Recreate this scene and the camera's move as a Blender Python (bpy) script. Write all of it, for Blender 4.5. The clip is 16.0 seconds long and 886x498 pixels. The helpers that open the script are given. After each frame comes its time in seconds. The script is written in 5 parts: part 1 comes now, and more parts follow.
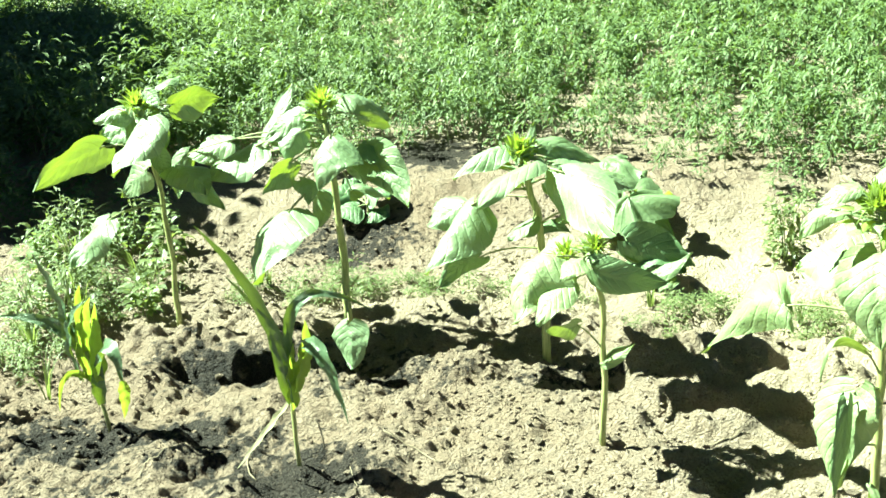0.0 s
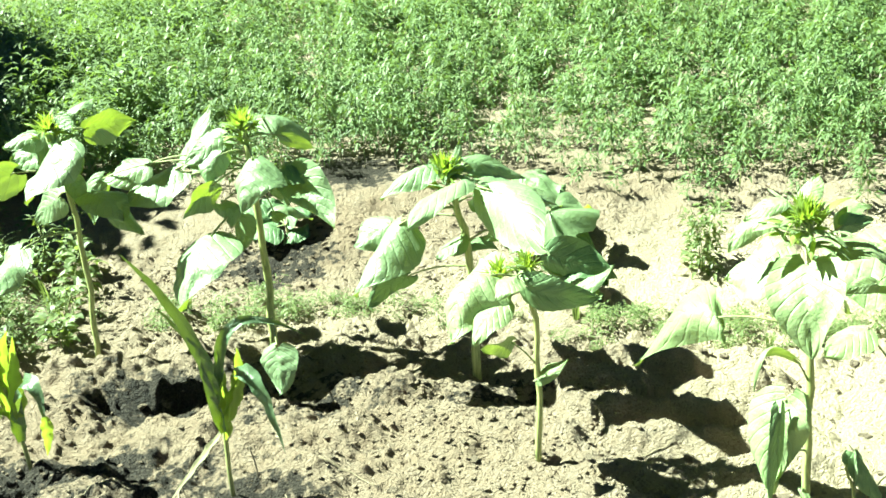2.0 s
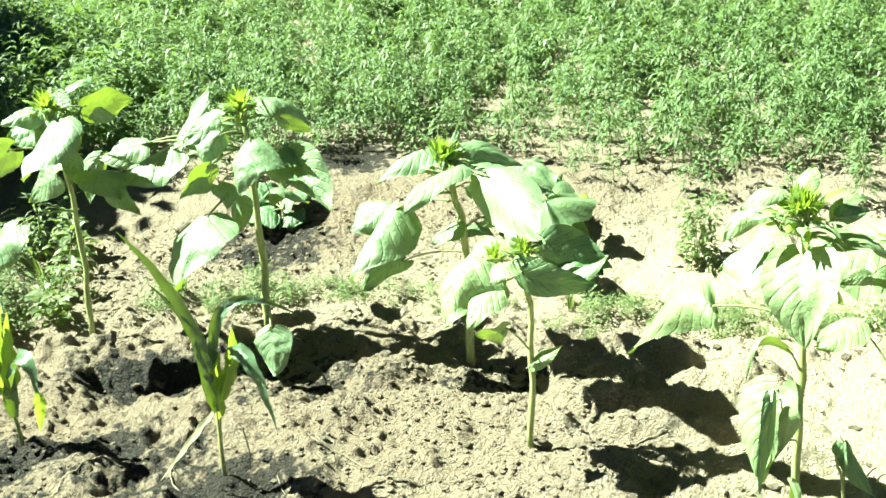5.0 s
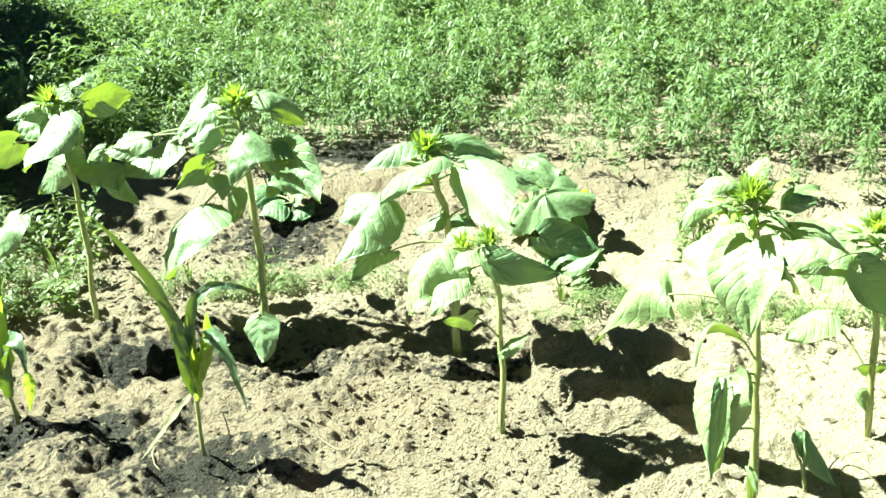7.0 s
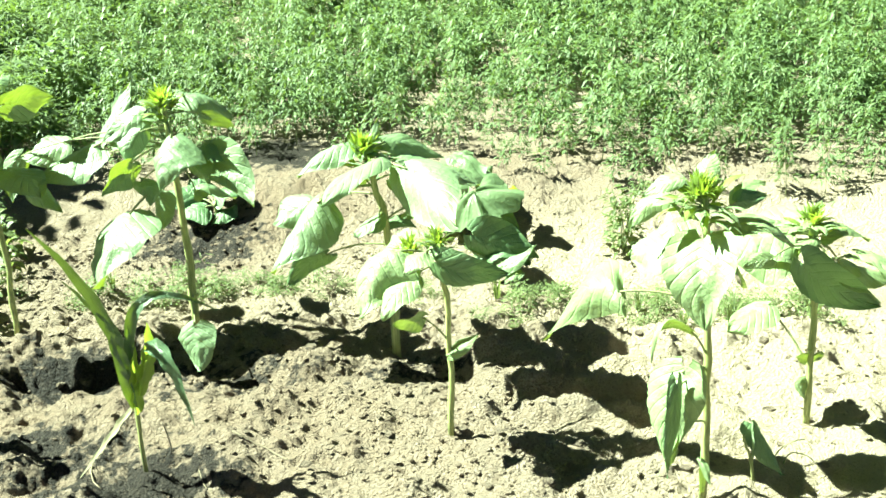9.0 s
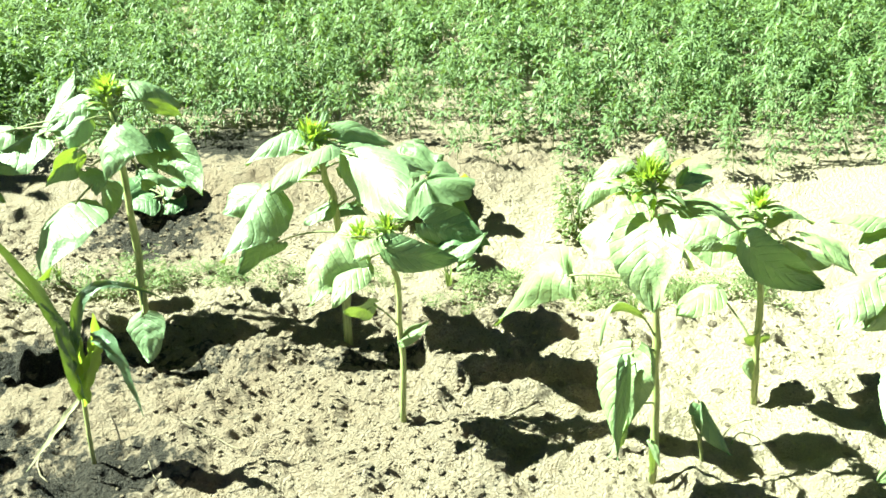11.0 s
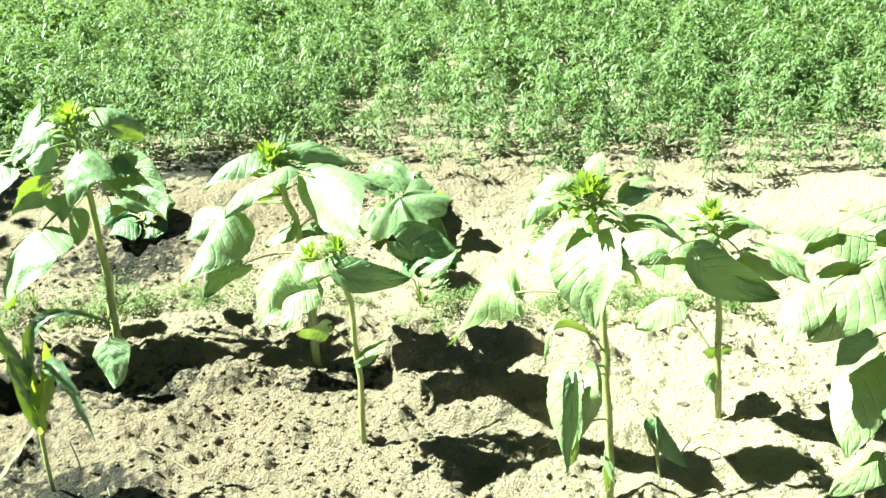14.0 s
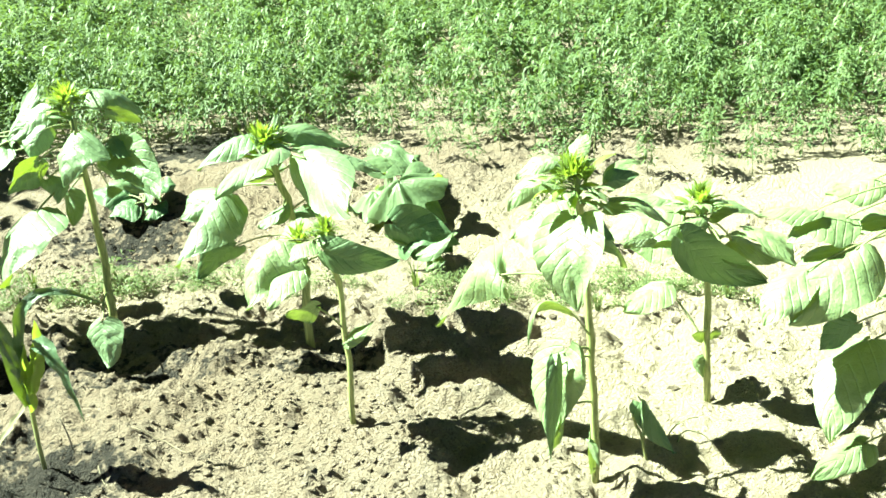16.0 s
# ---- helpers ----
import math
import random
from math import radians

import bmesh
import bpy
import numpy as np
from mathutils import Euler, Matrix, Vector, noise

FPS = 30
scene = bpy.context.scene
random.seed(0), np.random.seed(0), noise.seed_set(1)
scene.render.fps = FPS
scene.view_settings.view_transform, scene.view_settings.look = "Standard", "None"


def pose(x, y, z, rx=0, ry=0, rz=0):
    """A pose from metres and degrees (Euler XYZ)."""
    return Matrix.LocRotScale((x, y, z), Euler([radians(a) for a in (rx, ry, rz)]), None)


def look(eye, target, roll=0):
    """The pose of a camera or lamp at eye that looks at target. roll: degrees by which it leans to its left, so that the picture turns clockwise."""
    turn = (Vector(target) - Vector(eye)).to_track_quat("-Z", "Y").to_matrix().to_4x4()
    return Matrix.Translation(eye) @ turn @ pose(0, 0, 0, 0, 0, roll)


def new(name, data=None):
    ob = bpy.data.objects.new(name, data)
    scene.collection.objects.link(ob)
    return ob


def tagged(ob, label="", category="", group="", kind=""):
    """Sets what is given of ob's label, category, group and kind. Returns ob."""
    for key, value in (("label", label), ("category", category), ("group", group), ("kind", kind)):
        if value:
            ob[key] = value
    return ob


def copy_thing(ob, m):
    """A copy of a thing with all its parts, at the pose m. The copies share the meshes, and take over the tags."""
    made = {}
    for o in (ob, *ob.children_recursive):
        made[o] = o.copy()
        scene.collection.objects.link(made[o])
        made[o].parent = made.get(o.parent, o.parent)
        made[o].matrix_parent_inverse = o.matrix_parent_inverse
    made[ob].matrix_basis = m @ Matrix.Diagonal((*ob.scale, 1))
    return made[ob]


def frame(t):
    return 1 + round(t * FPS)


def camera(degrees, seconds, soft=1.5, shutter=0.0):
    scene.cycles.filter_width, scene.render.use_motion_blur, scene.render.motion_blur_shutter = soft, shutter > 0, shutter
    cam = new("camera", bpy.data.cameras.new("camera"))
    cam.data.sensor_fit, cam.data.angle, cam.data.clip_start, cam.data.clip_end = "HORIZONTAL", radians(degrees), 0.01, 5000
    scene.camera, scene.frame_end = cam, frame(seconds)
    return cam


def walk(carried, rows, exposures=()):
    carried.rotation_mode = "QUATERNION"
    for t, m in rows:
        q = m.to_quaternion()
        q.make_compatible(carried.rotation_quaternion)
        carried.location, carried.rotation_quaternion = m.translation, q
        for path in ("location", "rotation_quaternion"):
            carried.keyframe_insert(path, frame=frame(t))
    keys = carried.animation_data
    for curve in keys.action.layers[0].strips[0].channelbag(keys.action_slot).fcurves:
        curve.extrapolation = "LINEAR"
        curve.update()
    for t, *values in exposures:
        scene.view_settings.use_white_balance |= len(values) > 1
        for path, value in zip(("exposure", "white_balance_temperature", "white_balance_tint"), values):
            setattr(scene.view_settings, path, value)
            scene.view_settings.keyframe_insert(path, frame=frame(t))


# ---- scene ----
cam = camera(45.9, 16.0, soft=1.6)
PATH = [
    (0, (-0.023, -0.058, 1.503), (-0.044, 1.807, 0.782), -3.8),
    (0.5, (0.014, -0.075, 1.497), (-0.028, 1.786, 0.764), -3.7),
    (1, (0.028, -0.069, 1.503), (-0.004, 1.789, 0.765), -3.8),
    (1.5, (-0.013, -0.046, 1.512), (0.054, 1.819, 0.79), -3.8),
    (2, (-0.087, -0.036, 1.521), (0.073, 1.828, 0.812), -3.4),
    (2.5, (-0.134, -0.033, 1.525), (0.081, 1.823, 0.81), -3.1),
    (3, (-0.176, -0.026, 1.527), (0.086, 1.821, 0.807), -2.5),
    (3.5, (-0.199, -0.017, 1.525), (0.113, 1.817, 0.79), -2.2),
    (4, (-0.208, -0.018, 1.525), (0.089, 1.824, 0.805), -2.3),
    (4.2, (-0.192, -0.021, 1.521), (0.07, 1.823, 0.791), -2.1),
    (6.5, (0.086, -0.108, 1.493), (0.18, 1.758, 0.779), -2.9),
    (7, (0.128, -0.129, 1.488), (0.184, 1.738, 0.77), -3.0),
    (7.5, (0.142, -0.149, 1.487), (0.171, 1.722, 0.781), -3.1),
    (8, (0.105, -0.138, 1.489), (0.201, 1.726, 0.771), -3.4),
    (8.5, (0.047, -0.11, 1.494), (0.227, 1.744, 0.767), -2.6),
    (9, (0.012, -0.087, 1.5), (0.258, 1.757, 0.765), -2.3),
    (9.5, (-0.035, -0.072, 1.501), (0.294, 1.753, 0.751), -1.9),
    (10, (-0.077, -0.071, 1.496), (0.301, 1.743, 0.742), -1.9),
    (12.5, (0.201, -0.129, 1.478), (0.431, 1.714, 0.735), -2.2),
    (13, (0.188, -0.116, 1.485), (0.441, 1.726, 0.75), -3.2),
    (13.5, (0.188, -0.114, 1.491), (0.479, 1.728, 0.767), -3.7),
    (14, (0.201, -0.11, 1.486), (0.49, 1.73, 0.76), -3.8),
    (14.5, (0.241, -0.124, 1.485), (0.478, 1.724, 0.758), -4.2),
    (15, (0.293, -0.153, 1.478), (0.462, 1.701, 0.748), -4.0),
    (15.5, (0.316, -0.161, 1.477), (0.48, 1.688, 0.732), -4.4),
    (16, (0.265, -0.128, 1.475), (0.523, 1.708, 0.725), -3.8),
]
walk(cam, [(t, look(eye, aim, roll)) for t, eye, aim, roll in PATH], ((0.0, 2.67, 6330, -25), (16.0, 2.67, 6330, -25)))

# ---- world, sun, exposure ----
SUN = Vector((-0.83, 0.26, 1.0)).normalized()
elevation = math.asin(SUN.z)
world = bpy.data.worlds.new("world")
scene.world = world
world.use_nodes = True
nt = world.node_tree
sky = nt.nodes.new("ShaderNodeTexSky")
sky.sky_type, sky.sun_disc = "NISHITA", False
sky.sun_elevation, sky.sun_rotation = elevation, math.atan2(SUN.x, SUN.y)
sky.altitude, sky.air_density, sky.dust_density = 2500, 0.1, 0.0
nt.links.new(sky.outputs[0], nt.nodes["Background"].inputs[0])
nt.nodes["Background"].inputs[1].default_value = 0.05
lamp = bpy.data.lights.new("sun", "SUN")
lamp.energy, lamp.angle, lamp.color = 5.0, radians(0.53), (1.0, 0.96, 0.88)
sun = new("sun", lamp)
sun.matrix_world = look(SUN * 30, (0, 0, 0))


# ---- materials ----
class Nodes:
    """A small builder of node materials."""

    def __init__(self, name):
        self.mat = bpy.data.materials.new(name)
        self.mat.use_nodes = True
        self.tree = self.mat.node_tree
        self.bsdf = self.tree.nodes["Principled BSDF"]
        self.out = self.tree.nodes["Material Output"]

    def add(self, kind, **values):
        n = self.tree.nodes.new("ShaderNode" + kind)
        for key, v in values.items():
            n.inputs[key].default_value = v
        return n

    def link(self, a, b):
        self.tree.links.new(a, b)

    def noise(self, scale, detail=6.0, rough=0.6, coord="Object"):
        n = self.add("TexNoise", Scale=scale, Detail=detail, Roughness=rough)
        self.link(self.add("TexCoord").outputs[coord], n.inputs["Vector"])
        return n.outputs[0]

    def ramp(self, fac, *stops):
        n = self.add("ValToRGB")
        e = n.color_ramp.elements
        while len(e) < len(stops):
            e.new(0.5)
        for el, (p, c) in zip(e, stops):
            el.position, el.color = p, (*c, 1)
        self.link(fac, n.inputs[0])
        return n.outputs[0]

    def mix(self, fac, a, b, blend="MIX"):
        n = self.tree.nodes.new("ShaderNodeMix")
        n.data_type, n.blend_type = "RGBA", blend
        for sock, v in ((n.inputs[0], fac), (n.inputs[6], a), (n.inputs[7], b)):
            if hasattr(v, "links"):
                self.link(v, sock)
            elif isinstance(v, tuple):
                sock.default_value = (*v, 1)
            else:
                sock.default_value = v
        return n.outputs[2]

    def math(self, op, a, b=0.0, c=0.0):
        n = self.tree.nodes.new("ShaderNodeMath")
        n.operation = op
        for sock, v in zip(n.inputs, (a, b, c)):
            if hasattr(v, "links"):
                self.link(v, sock)
            else:
                sock.default_value = v
        return n.outputs[0]

    def bump(self, height, strength, distance):
        n = self.add("Bump", Strength=strength, Distance=distance)
        self.link(height, n.inputs["Height"])
        self.link(n.outputs[0], self.bsdf.inputs["Normal"])
        return n

    def colour(self, c):
        if isinstance(c, tuple):
            self.bsdf.inputs["Base Color"].default_value = (*c, 1)
        else:
            self.link(c, self.bsdf.inputs["Base Color"])


def soil_material(name, dry, wet_shade):
    m = Nodes(name)
    fine, mid, wide = m.noise(160), m.noise(28), m.noise(3.2)
    tone = m.ramp(fine, (0.36, tuple(v * 0.38 for v in dry)), (0.50, dry), (0.64, tuple(min(1, v * 1.4) for v in dry)))
    brown_haze = m.add("Attribute")
    brown_haze.attribute_name = "brown"
    fresh = m.math("MULTIPLY", m.math("MAXIMUM", brown_haze.outputs["Fac"], 0.0), m.ramp(m.noise(11), (0.30, (0.35, 0.35, 0.35)), (0.62, (1, 1, 1))))
    tone = m.mix(m.ramp(mid, (0.35, (0, 0, 0)), (0.65, (1, 1, 1))), tone, tuple(v * k for v, k in zip(dry, (1.08, 1.02, 0.95))))
    tone = m.mix(m.math("MULTIPLY", wide, 0.45), tone, tuple(v * k for v, k in zip(dry, (0.80, 0.74, 0.66))))
    tone = m.mix(fresh, tone, m.mix(fine, tuple(v * k for v, k in zip(dry, (0.40, 0.34, 0.29))), tuple(v * k for v, k in zip(dry, (0.98, 0.89, 0.80)))))
    # negative values lighten the soil: haze put into its colour
    tone = m.mix(m.math("MAXIMUM", m.math("MULTIPLY", brown_haze.outputs["Fac"], -1.0), 0.0), tone, m.mix(fine, tuple(v * k for v, k in zip(dry, (1.15, 1.15, 1.06))), tuple(v * k for v, k in zip(dry, (1.90, 1.90, 1.72)))))
    # dark soil tone: real moisture by the maize, painted shade elsewhere
    damp_shade = m.add("Attribute")
    damp_shade.attribute_name = "damp_shade"
    patch = m.math("ADD", damp_shade.outputs["Fac"], m.math("MULTIPLY_ADD", m.math("ADD", mid, m.noise(14)), 1.3, -1.30))
    mask = m.ramp(patch, (0.40, (0, 0, 0)), (0.64, (1, 1, 1)))
    m.colour(m.mix(mask, tone, m.ramp(fine, (0.36, tuple(v * 0.35 for v in wet_shade)), (0.52, wet_shade), (0.66, tuple(v * 2.0 for v in wet_shade)))))
    m.link(m.mix(mask, (0.95, 0.95, 0.95), (0.68, 0.68, 0.68)), m.bsdf.inputs["Roughness"])
    m.bsdf.inputs["Specular IOR Level"].default_value = 0.25
    m.bump(m.math("ADD", m.math("MULTIPLY", fine, 1.3), m.math("ADD", m.math("MULTIPLY", mid, 0.8), m.math("MULTIPLY", m.noise(68), 1.6))), 1.0, 0.027)
    return m.mat


def leaf_material(name, top, back, glow, rough=0.42, veins="side", through_light=0.35, spec=0.5, contrast=0.16):
    """Leaf with pale veins, darker blotches and light that shines through it."""
    m = Nodes(name)
    uv = m.add("UVMap")
    sep = m.add("SeparateXYZ")
    m.link(uv.outputs[0], sep.inputs[0])
    u = m.math("ABSOLUTE", m.math("SUBTRACT", sep.outputs[0], 0.5))
    v = sep.outputs[1]
    blotch, grain = m.noise(22, coord="Object"), m.noise(240, coord="Object")
    info = m.add("ObjectInfo")
    base = m.mix(blotch, tuple(k * 0.72 for k in top), tuple(k * 1.25 for k in top))
    base = m.mix(m.math("MULTIPLY", info.outputs["Random"], 0.45), base, back)
    if not veins:
        own = m.add("NewGeometry").outputs["Random Per Island"]
        base = m.mix(m.math("MULTIPLY", own, 0.7), m.mix(0.55, base, tuple(k * 0.35 for k in top)), tuple(min(1, k * 1.25) for k in back))
    height = m.math("MULTIPLY", grain, 0.25)
    if veins:
        if veins == "side":
            way = m.math("SUBTRACT", v, m.math("MULTIPLY", u, 0.72))
            side = m.math("COSINE", m.math("MULTIPLY", way, 2 * math.pi * 6.5))
        elif veins == "long":
            side = m.math("COSINE", m.math("MULTIPLY", u, 2 * math.pi * 13))
        else:
            side = m.math("COSINE", m.math("MULTIPLY", m.math("ARCTAN2", m.math("SUBTRACT", sep.outputs[0], 0.5), m.math("SUBTRACT", v, 0.5)), 9.0))
        line = m.ramp(side, (0.90, (0, 0, 0)), (0.995, (1, 1, 1)))
        if veins != "radial":
            line = m.math("MAXIMUM", line, m.math("LESS_THAN", u, 0.018))
        base = m.mix(m.math("MULTIPLY", line, contrast), base, tuple(min(1, k * 2.0 + 0.04) for k in top))
        height = m.math("ADD", height, m.math("ADD", m.math("MULTIPLY", m.math("POWER", m.math("MAXIMUM", side, 0.0), 8.0), -0.35), m.math("MULTIPLY", m.noise(70, 3.0), 1.0)))
    m.colour(base)
    m.bsdf.inputs["Roughness"].default_value = rough
    m.bsdf.inputs["Specular IOR Level"].default_value = spec
    m.bump(height, 0.7, 0.005)
    thin = m.add("BsdfTranslucent")
    shine = m.mix(blotch, tuple(k * 0.6 for k in glow), tuple(min(1, k * 1.15) for k in glow))
    if veins:
        shine = m.mix(m.math("MULTIPLY", line, 0.55), shine, tuple(k * 0.45 for k in glow))
    m.link(shine, thin.inputs["Color"])
    blend = m.add("MixShader", Fac=through_light)
    m.link(m.bsdf.outputs[0], blend.inputs[1])
    m.link(thin.outputs[0], blend.inputs[2])
    m.link(blend.outputs[0], m.out.inputs["Surface"])
    return m.mat


def stalk_material(name, low, high, rough=0.6):
    m = Nodes(name)
    streak = m.add("TexNoise", Scale=30.0, Detail=5.0)
    mapping = m.add("Mapping", Scale=(6.0, 6.0, 0.6))
    m.link(m.add("TexCoord").outputs["Object"], mapping.inputs[0])
    m.link(mapping.outputs[0], streak.inputs["Vector"])
    m.colour(m.ramp(streak.outputs[0], (0.35, low), (0.65, high)))
    m.bsdf.inputs["Roughness"].default_value = rough
    m.bump(streak.outputs[0], 0.4, 0.003)
    return m.mat


SOIL = soil_material("dry_soil", (0.380, 0.320, 0.256), (0.042, 0.035, 0.028))
CLOD = soil_material("clod_soil", (0.380, 0.320, 0.256), (0.042, 0.035, 0.028))
LEAF = leaf_material("sunflower_leaf", (0.188, 0.278, 0.142), (0.262, 0.345, 0.198), (0.38, 0.50, 0.03), 0.44, through_light=0.22, spec=0.7)
# darker copy of LEAF: shade of leaves turned from the sun is in the colour
UNLIT = leaf_material("unlit_sunflower_leaf", (0.150, 0.235, 0.105), (0.19, 0.28, 0.14), (0.22, 0.34, 0.04), 0.55, through_light=0.05, spec=0.3, contrast=0.06)
PALE = leaf_material("pale_sunflower_leaf", (0.228, 0.312, 0.148), (0.295, 0.372, 0.195), (0.40, 0.52, 0.05), 0.44, through_light=0.22, spec=0.6)
YOUNG = leaf_material("young_leaf", (0.23, 0.32, 0.075), (0.27, 0.35, 0.10), (0.47, 0.62, 0.06), 0.5, "", 0.46)
SQUASH = leaf_material("squash_leaf", (0.170, 0.245, 0.120), (0.22, 0.29, 0.16), (0.30, 0.42, 0.05), 0.38, "radial", 0.25)
MAIZE = leaf_material("maize_leaf", (0.085, 0.145, 0.075), (0.13, 0.20, 0.11), (0.30, 0.42, 0.02), 0.36, "long", 0.16, 0.8, 0.30)
# darker squash leaf; on hollow_squash its colour holds the hollow's shade
DARK_SQUASH = leaf_material("dark_squash_leaf", (0.095, 0.165, 0.070), (0.12, 0.20, 0.09), (0.16, 0.26, 0.03), 0.5, through_light=0.05, contrast=0.06)
DRYLEAF = leaf_material("dry_leaf", (0.29, 0.285, 0.165), (0.33, 0.32, 0.20), (0.5, 0.42, 0.2), 0.7, "", 0.3)
CROP = leaf_material("crop_leaf", (0.090, 0.158, 0.055), (0.185, 0.248, 0.112), (0.25, 0.36, 0.06), 0.50, "", 0.26, 0.4)
WEED = leaf_material("weed_leaf", (0.118, 0.172, 0.068), (0.22, 0.27, 0.12), (0.32, 0.40, 0.09), 0.42, "", 0.4)
THICKET = leaf_material("thicket_leaf", (0.125, 0.185, 0.075), (0.19, 0.25, 0.12), (0.28, 0.40, 0.06), 0.42, "", 0.32)
SHRUB = leaf_material("tree_leaf", (0.060, 0.115, 0.030), (0.08, 0.14, 0.04), (0.20, 0.30, 0.03), 0.45, "", 0.25)
STEM = stalk_material("green_stem", (0.22, 0.26, 0.09), (0.41, 0.43, 0.18))
THIN = stalk_material("thin_stem", (0.14, 0.20, 0.07), (0.30, 0.30, 0.14))
STRAW = stalk_material("straw", (0.22, 0.18, 0.12), (0.36, 0.31, 0.21), 0.8)
BARK = stalk_material("bark", (0.10, 0.08, 0.06), (0.20, 0.17, 0.13), 0.9)


# ---- mesh helpers ----
def smooth(a, b, x):
    t = np.clip((x - a) / (b - a), 0, 1)
    return t * t * (3 - 2 * t)


def mesh_from(name, verts, faces, uvs=None, shade=True):
    me = bpy.data.meshes.new(name)
    me.from_pydata([tuple(v) for v in verts], [], faces)
    if uvs is not None:
        layer = me.uv_layers.new(name="UVMap")
        index = np.empty(len(me.loops), dtype=np.int32)
        me.loops.foreach_get("vertex_index", index)
        layer.data.foreach_set("uv", np.asarray(uvs, dtype=np.float32)[index].ravel())
    if shade:
        me.polygons.foreach_set("use_smooth", [True] * len(me.polygons))
    me.update()
    return me


def mesh_object(name, me, material, parent=None, label=""):
    me.materials.append(material)
    ob = new(name, me)
    ob.parent = parent
    return tagged(ob, label)


def tube(points, radii, sides=8):
    """Vertices and faces of a tapered tube along points."""
    pts = [Vector(p) for p in points]
    verts, faces = [], []
    for i, p in enumerate(pts):
        way = (pts[min(i + 1, len(pts) - 1)] - pts[max(i - 1, 0)]).normalized()
        side = way.cross(Vector((0.31, 0.95, 0.05))).normalized()
        other = way.cross(side)
        for k in range(sides):
            a = 2 * math.pi * k / sides
            verts.append(p + (side * math.cos(a) + other * math.sin(a)) * radii[i])
    for i in range(len(pts) - 1):
        for k in range(sides):
            a, b = i * sides + k, i * sides + (k + 1) % sides
            faces.append((a, b, b + sides, a + sides))
    faces.append(tuple(range(sides))[::-1])
    faces.append(tuple(range((len(pts) - 1) * sides, len(pts) * sides)))
    return verts, faces


def bezier(a, b, c, n):
    a, b, c = Vector(a), Vector(b), Vector(c)
    return [a * (1 - t) ** 2 + b * 2 * t * (1 - t) + c * t * t for t in (i / n for i in range(n + 1))]


# ---- ground ----
def relief(x, y):
    """Height of the soil: flat bed, furrow and the bank along the crop's edge."""
    d = y + 0.35 * x - 4.40
    z = 0.12 * smooth(-0.55, 0.10, d) - 0.03 * np.exp(-((d + 0.75) / 0.22) ** 2)
    z = z + 0.020 * np.exp(-((y + 0.10 * x - 2.62) / 0.16) ** 2) * smooth(-0.9, -0.2, x) * (1 - smooth(0.6, 1.0, x))
    for hx, hy, r, h in ((-0.46, 2.31, 0.11, -0.022), (-0.28, 2.43, 0.09, 0.035), (-1.03, 2.56, 0.13, -0.018),
                         (-0.72, 2.90, 0.13, -0.052), (-0.80, 2.74, 0.08, 0.018), (-0.40, 3.97, 0.17, -0.075),
                         (-0.15, 2.98, 0.13, -0.020), (0.14, 2.74, 0.12, -0.018), (-0.88, 2.38, 0.07, 0.016)):
        z = z + h * np.exp(-((x - hx) ** 2 + (y - hy) ** 2) / (r * r))
    for hx, hy, rx, ry, h in ((-0.76, 3.00, 0.17, 0.045, 0.045), (-0.20, 2.36, 0.20, 0.06, 0.022), (-0.30, 3.02, 0.22, 0.06, 0.03), (-0.05, 2.80, 0.20, 0.05, 0.03)):
        z = z + h * np.exp(-((x - hx) / rx) ** 2 - ((y - hy + 0.2 * (x - hx)) / ry) ** 2)
    return z


def lattice_noise(x, y, cell, seed):
    """Smooth value noise on a plane, in -1 to 1."""
    rng = np.random.RandomState(seed)
    table = rng.rand(256, 256) * 2 - 1
    gx, gy = x / cell, y / cell
    ix, iy = np.floor(gx).astype(int), np.floor(gy).astype(int)
    fx, fy = gx - ix, gy - iy
    fx, fy = fx * fx * (3 - 2 * fx), fy * fy * (3 - 2 * fy)
    a, b = table[ix % 256, iy % 256], table[(ix + 1) % 256, iy % 256]
    c, d = table[ix % 256, (iy + 1) % 256], table[(ix + 1) % 256, (iy + 1) % 256]
    return (a * (1 - fx) + b * fx) * (1 - fy) + (c * (1 - fx) + d * fx) * fy


def clods(x, y, cell, seed, fill):
    """Rounded lumps strewn over a plane: heights in units of the cell."""
    rng = np.random.RandomState(seed)
    ox, oy, rad = rng.rand(128, 128), rng.rand(128, 128), rng.rand(128, 128)
    gx, gy = x / cell, y / cell
    ix, iy = np.floor(gx).astype(int), np.floor(gy).astype(int)
    best = np.zeros_like(gx)
    for dx in (-1, 0, 1):
        for dy in (-1, 0, 1):
            cx, cy = (ix + dx) % 128, (iy + dy) % 128
            r = 0.25 + 0.65 * rad[cx, cy]
            d2 = (gx - ix - dx - ox[cx, cy]) ** 2 + 1.3 * (gy - iy - dy - oy[cx, cy]) ** 2
            lump = np.sqrt(np.maximum(0, r * r - d2)) * (rad[cy, cx] < fill)
            best = np.maximum(best, lump)
    return best


